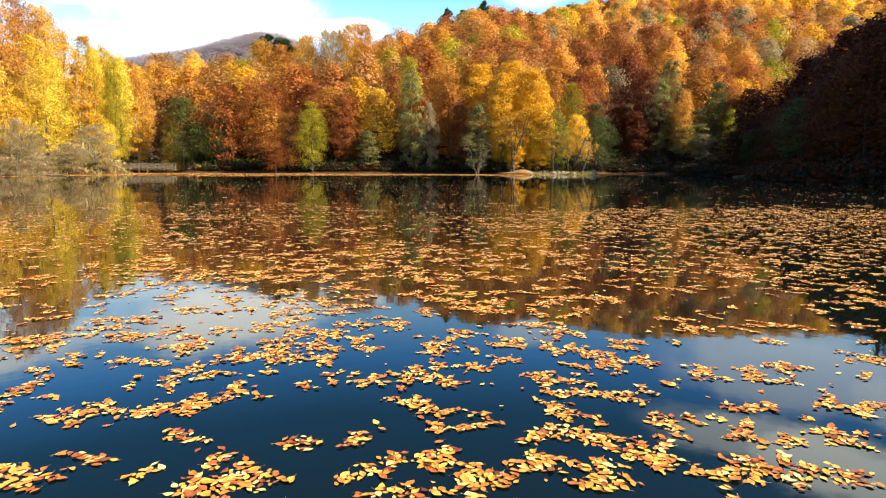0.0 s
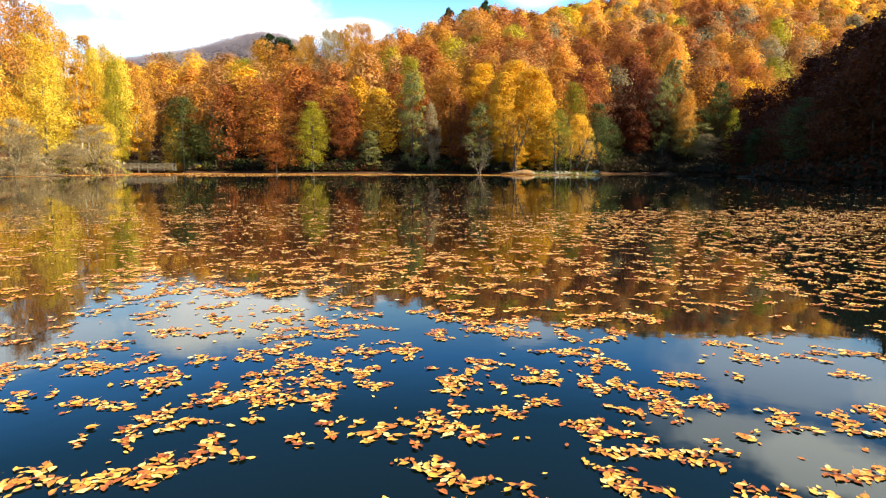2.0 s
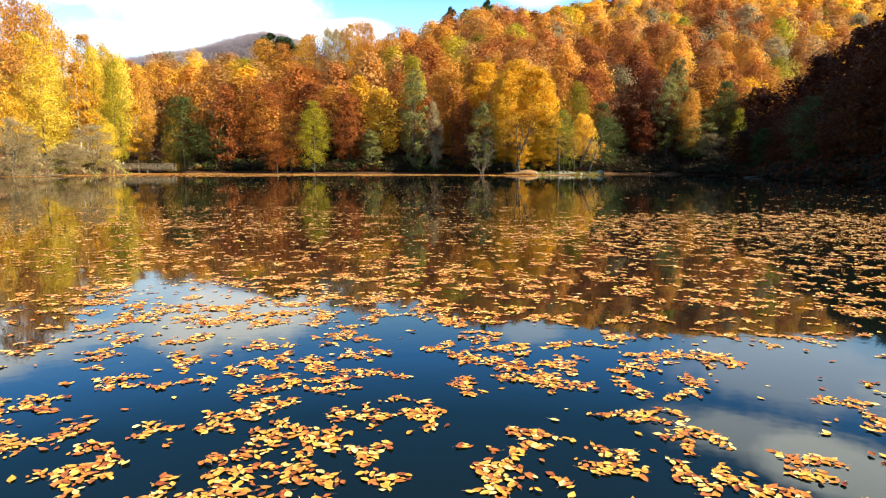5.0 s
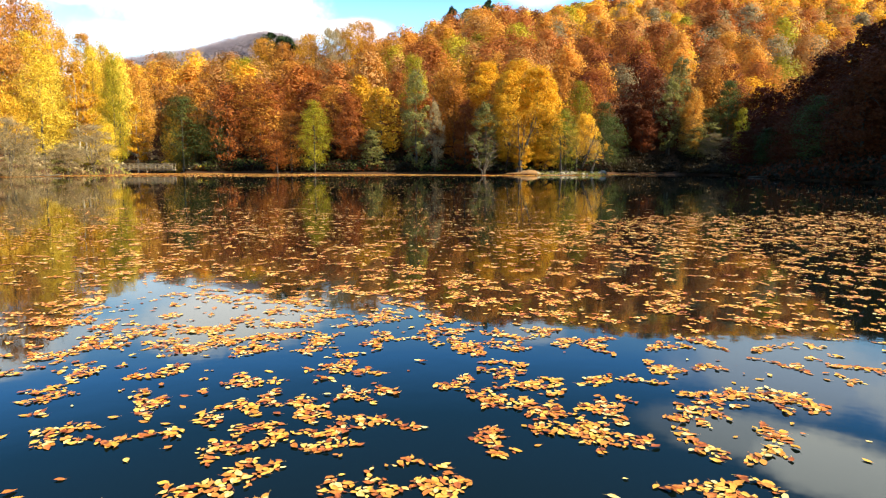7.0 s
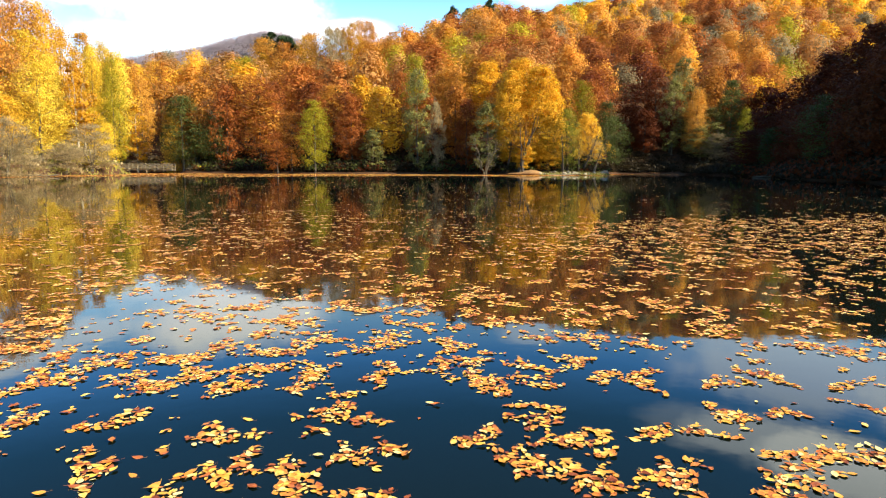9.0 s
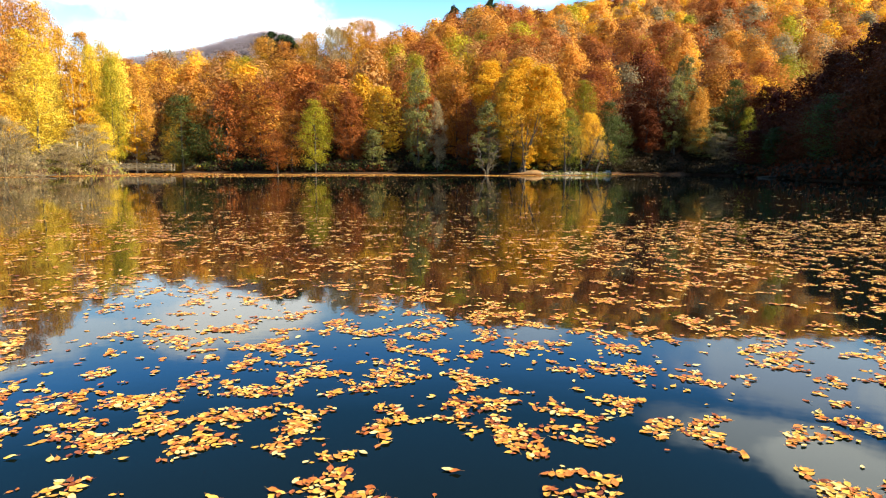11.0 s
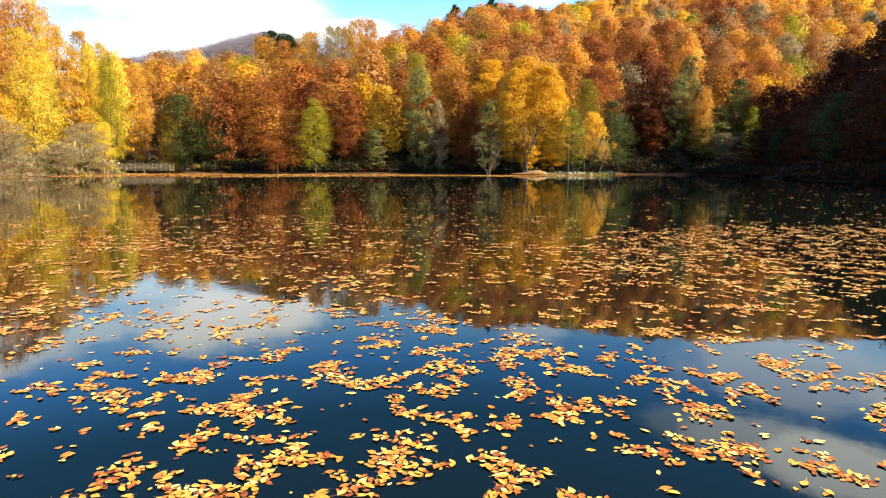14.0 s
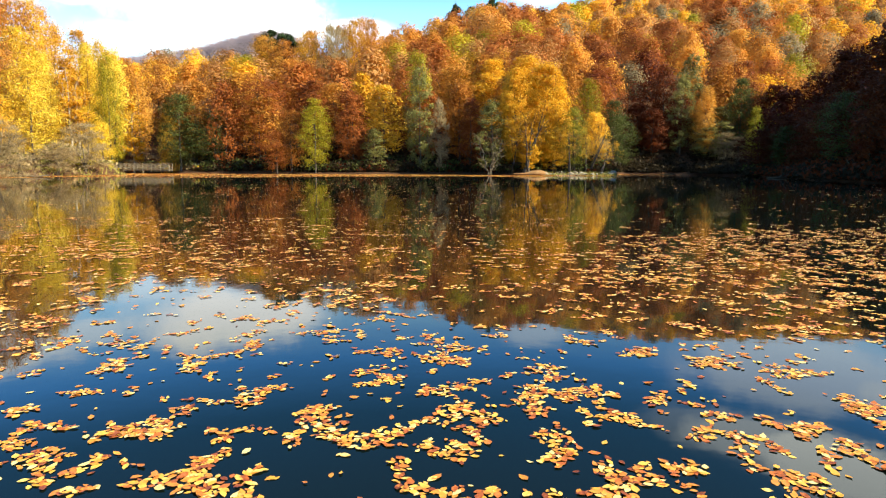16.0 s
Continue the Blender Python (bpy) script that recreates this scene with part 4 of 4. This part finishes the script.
    for x, y, r in (
        (-2.51, 7.49, 0.16), (-2.28, 7.44, 0.09), (-2.93, 8.04, 0.16), (-2.41, 7.98, 0.16), (-2.17, 7.69, 0.12), (-2.27, 8.20, 0.14),
        (-1.91, 7.78, 0.14), (-1.88, 8.17, 0.18), (-1.71, 7.84, 0.16), (-1.85, 7.44, 0.11), (-1.42, 7.50, 0.12), (-1.38, 7.78, 0.13),
        (-1.66, 8.29, 0.15), (-1.53, 8.57, 0.15), (-1.14, 8.30, 0.12), (-0.91, 7.85, 0.12), (-0.96, 7.61, 0.07), (-1.00, 8.52, 0.16),
        (-0.45, 8.43, 0.16), (-0.50, 7.99, 0.12), (-0.30, 7.99, 0.12), (-0.30, 7.67, 0.10), (-0.12, 7.61, 0.12), (-0.21, 7.43, 0.09),
        (0.05, 7.92, 0.10), (0.42, 8.00, 0.12), (0.11, 7.51, 0.07), (0.56, 7.68, 0.09), (0.75, 7.57, 0.13), (1.27, 7.57, 0.10),
        (1.06, 8.44, 0.12), (0.70, 8.68, 0.17), (0.26, 8.63, 0.12),
    ):
        raft(x, y, r)
    for x, y, r in (
        (-2.81, 9.35, 0.17), (-2.57, 9.26, 0.11), (-2.11, 9.19, 0.10), (-1.88, 9.11, 0.07), (-1.73, 9.19, 0.07), (-3.02, 9.67, 0.14),
        (-2.52, 9.75, 0.15), (-2.00, 9.68, 0.09), (-1.44, 9.68, 0.12), (-1.58, 9.95, 0.13), (-1.19, 9.65, 0.13), (-1.05, 9.25, 0.08),
        (-0.81, 9.49, 0.11), (-0.71, 9.96, 0.14), (-0.84, 10.37, 0.13), (-1.33, 10.59, 0.18), (-2.00, 10.26, 0.20), (-2.42, 11.24, 0.33),
        (-3.20, 10.81, 0.16), (-0.33, 10.14, 0.18), (0.05, 10.33, 0.13), (0.15, 9.92, 0.14), (-0.27, 9.56, 0.16), (-0.00, 9.26, 0.13),
        (0.28, 9.32, 0.09), (1.05, 10.98, 0.23), (0.70, 9.67, 0.11), (1.59, 10.15, 0.12), (1.21, 9.50, 0.10), (0.72, 9.21, 0.14),
        (-0.80, 10.97, 0.27), (-0.14, 10.72, 0.19), (1.53, 10.73, 0.17),
    ):
        raft(x, y, r)
    # bands of distance: from, to, rafts for each square metre
    for y0, y1, rafts in ((-12.0, 0.6, 14), (0.6, 8.0, 18), (8.0, 14.0, 30), (14.0, 24.0, 34), (24.0, 48.0, 9), (48.0, 122.0, 3)):
        wide = max(0.74 * y1 + 2.5, 18.0)
        n = int((y1 - y0) * 2 * wide * rafts)
        x, y = rng.uniform(-wide, wide, n), rng.uniform(y0, y1, n)
        aside = abs(x) > 0.74 * y + 2.5
        slope = x / np.maximum(y, 3.0)
        chance = 0.25 + 1.5 * smooth(field(x, y, 0.9, 1) * 0.5 + field(x, y, 2.7, 4) * 0.5, 0.30, 0.72)
        # the charted rafts lie on the stretch ahead of the glide
        charted = (x > -1.2 - 0.3 * y) & ((x < 1.7) | (y < 3.8)) & (((y > 2.3) & (y < 3.75)) | ((y > 4.1) & (y < 5.45)) | ((y > 5.75) & (y < 8.75)) | ((y > 9.1) & (y < 11.0)))
        chance = chance * np.where(charted, np.where(y < 7.0, 0.44, 0.32), 1.15 + 0.95 * smooth(slope, 0.2, 0.4) * smooth(y, 2.5, 4.5) + 0.5 * smooth(-slope, 0.2, 0.4))
        # open water towards the far shore
        thin = np.where(slope > 0.12, 0.97 * smooth(y + 2.0 * field(x, y, 5.0, 9), 19.0, 22.5), 0.80 * smooth(y + 5.0 * field(x, y, 4.0, 9), 15.0, 27.0))
        chance = chance * (1 + (1.3 + 0.8 * smooth(slope, 0.3, 0.5)) * smooth(slope, 0.05, 0.3) * smooth(y, 6, 9)) * (1 - thin) * (1 - 0.45 * smooth(-slope, 0.35, 0.60) * smooth(y, 7, 12))
        chance = chance * np.where(y > 24, 0.35 + 1.2 * smooth(field(x, y, 9.0, 15), 0.45, 0.8), 1.0)
        take = (rng.rand(n) < 0.60 * chance) & (~aside | ((abs(x) < 17.0 + 2 * np.sin(0.7 * y)) & (rng.rand(n) < 0.8))) & (inland(x, y)[0] < -0.3)
        for px, py in np.stack([x[take], y[take]], 1):
            many = (9.0 if py < 8.0 else 6.0) * math.exp(0.85 * rng.randn())
            out.append(turned(min(max(many, 1.0), 55.0)) + np.array((px, py)))
        # single leaves and pairs on the open water
        n = int((y1 - y0) * 2 * wide * (rafts * 0.35 if y1 < 15 else 22 if y1 < 30 else 8 if y1 < 60 else 1.5))
        x, y = rng.uniform(-wide, wide, n), rng.uniform(y0, y1, n)
        out.append(np.stack([x, y], 1)[(abs(x) < 0.74 * y + 2.5) & (inland(x, y)[0] < -0.3) & (rng.rand(n) < np.where((y > 19) & (x > 0.12 * y), 0.08, 0.9))])
    p = np.concatenate(out)
    # no two leaves nearly on one spot
    cell = np.floor(p / 0.012).astype(np.int64)
    _, first = np.unique(cell[:, 0] * 1000003 + cell[:, 1], return_index=True)
    return p[np.sort(first)]


def scatter(shapes, places, rng, scale):
    """All leaves of a zone as one mesh: each a turned, tipped and sized copy of a shape."""
    vs, fs, base = [], [], 0
    pick = rng.randint(0, len(shapes), len(places))
    for k, (v, f) in enumerate(shapes):
        at = places[pick == k]
        n = len(at)
        if not n:
            continue
        a = rng.rand(n) * 2 * math.pi
        s = LEAF_LONG * scale * (0.55 + 0.80 * rng.rand(n))
        tip = rng.randn(n, 2) * 0.06
        q = v[None] * s[:, None, None]
        z = q[:, :, 2] + q[:, :, 0] * tip[:, :1] + q[:, :, 1] * tip[:, 1:]
        x = q[:, :, 0] * np.cos(a)[:, None] - q[:, :, 1] * np.sin(a)[:, None] + at[:, :1]
        y = q[:, :, 0] * np.sin(a)[:, None] + q[:, :, 1] * np.cos(a)[:, None] + at[:, 1:]
        z = z + (0.001 + 0.006 * rng.rand(n))[:, None]
        vs.append(np.stack([x, y, z], 2).reshape(-1, 3))
        fs.append((f[None] + (np.arange(n) * len(v))[:, None, None] + base).reshape(-1, 4))
        base += n * len(v)
    return np.concatenate(vs), np.concatenate(fs)


def float_leaves():
    rng = np.random.RandomState(17)
    p = leaf_places()
    root = tagged(new("floating_leaves"), "fallen orange and yellow beech leaves floating in rafts", "leaves", kind="stuff")
    order = np.argsort((p[:, 0] + 0.1) ** 2 * 0.6 + (p[:, 1] - 3.4) ** 2)
    close, rest = p[order[:300]], p[order[300:]]
    fine = [leaf_shape(rng, 5, c) for c in (0.01, 0.03, 0.05, 0.07, -0.03, 0.09)]
    meshes = [sheet_mesh("leaf", v * LEAF_LONG, f, [FALLEN], smooth=True) for v, f in fine]
    for i, (x, y) in enumerate(close):
        ob = new("leaf", meshes[i % len(meshes)])
        ob.parent = root
        s = rng.uniform(0.62, 1.28)
        ob.matrix_basis = pose(float(x), float(y), float(rng.uniform(0.003, 0.010)), rng.uniform(-4, 4), rng.uniform(-4, 4), rng.uniform(0, 360)) @ Matrix.Diagonal((s, s, s, 1))
    medium = [leaf_shape(rng, 4, c) for c in (0.02, 0.05, 0.08, -0.03)]
    flat = [(np.array(((-0.5, 0, 0.03), (0.05, 0.28, 0.05 + c), (0.5, 0.05, 0.06), (0, -0.28, c))), np.array(((0, 3, 2, 1),))) for c in (0.03, 0.08)]
    aside = (abs(rest[:, 0]) > 0.74 * rest[:, 1] + 2.6) | (rest[:, 1] < 0.6)
    y = np.where(aside, 99.0, rest[:, 1])
    for shapes, lo, hi, scale in ((fine, -9, 8.5, 0.95), (medium, 8.5, 12.5, 1.0), (flat, 12.5, 200, 1.1)):
        zone = rest[(y >= lo) & (y < hi)]
        me = sheet_mesh("leaf_raft", *scatter(shapes, zone, rng, scale), [FALLEN_MANY], smooth=True)
        ob = new("leaf_raft", me)
        ob.parent = root
        tagged(ob, kind="stuff")
    # the broad mat of leaves drifted against the far shore, in small packed patches
    n = 52000
    x = rng.uniform(-62, 42, n)
    reach = 18.0 + 8.0 * (field(x, 0 * x, 14.0, 12) - 0.5) + 22.0 * smooth(-x, 5, 35) - 11 * smooth(x, 10, 20)
    y = far_shore(np.maximum(x, -50.0)) - 0.2 - reach * rng.rand(n) ** 1.6
    bank = 14000
    y[:bank] = rng.uniform(62, 124, bank)
    x[:bank] = -55.0 + 3.0 * np.sin(y[:bank] * 0.07) - 10.0 * smooth(y[:bank], 105, 122) + 5.5 * rng.rand(bank) ** 1.4 * (0.4 + field(0 * x[:bank], y[:bank], 9.0, 14))
    keep = (inland(x, y)[0] < 0) & (field(x, y, 1.6, 13) > 0.22)
    me = sheet_mesh("leaf_drift", *scatter(flat, np.stack([x, y], 1)[keep], rng, 5.0), [FALLEN_MANY], smooth=True)
    ob = new("leaf_drift", me)
    ob.parent = root
    tagged(ob, kind="stuff")


float_leaves()
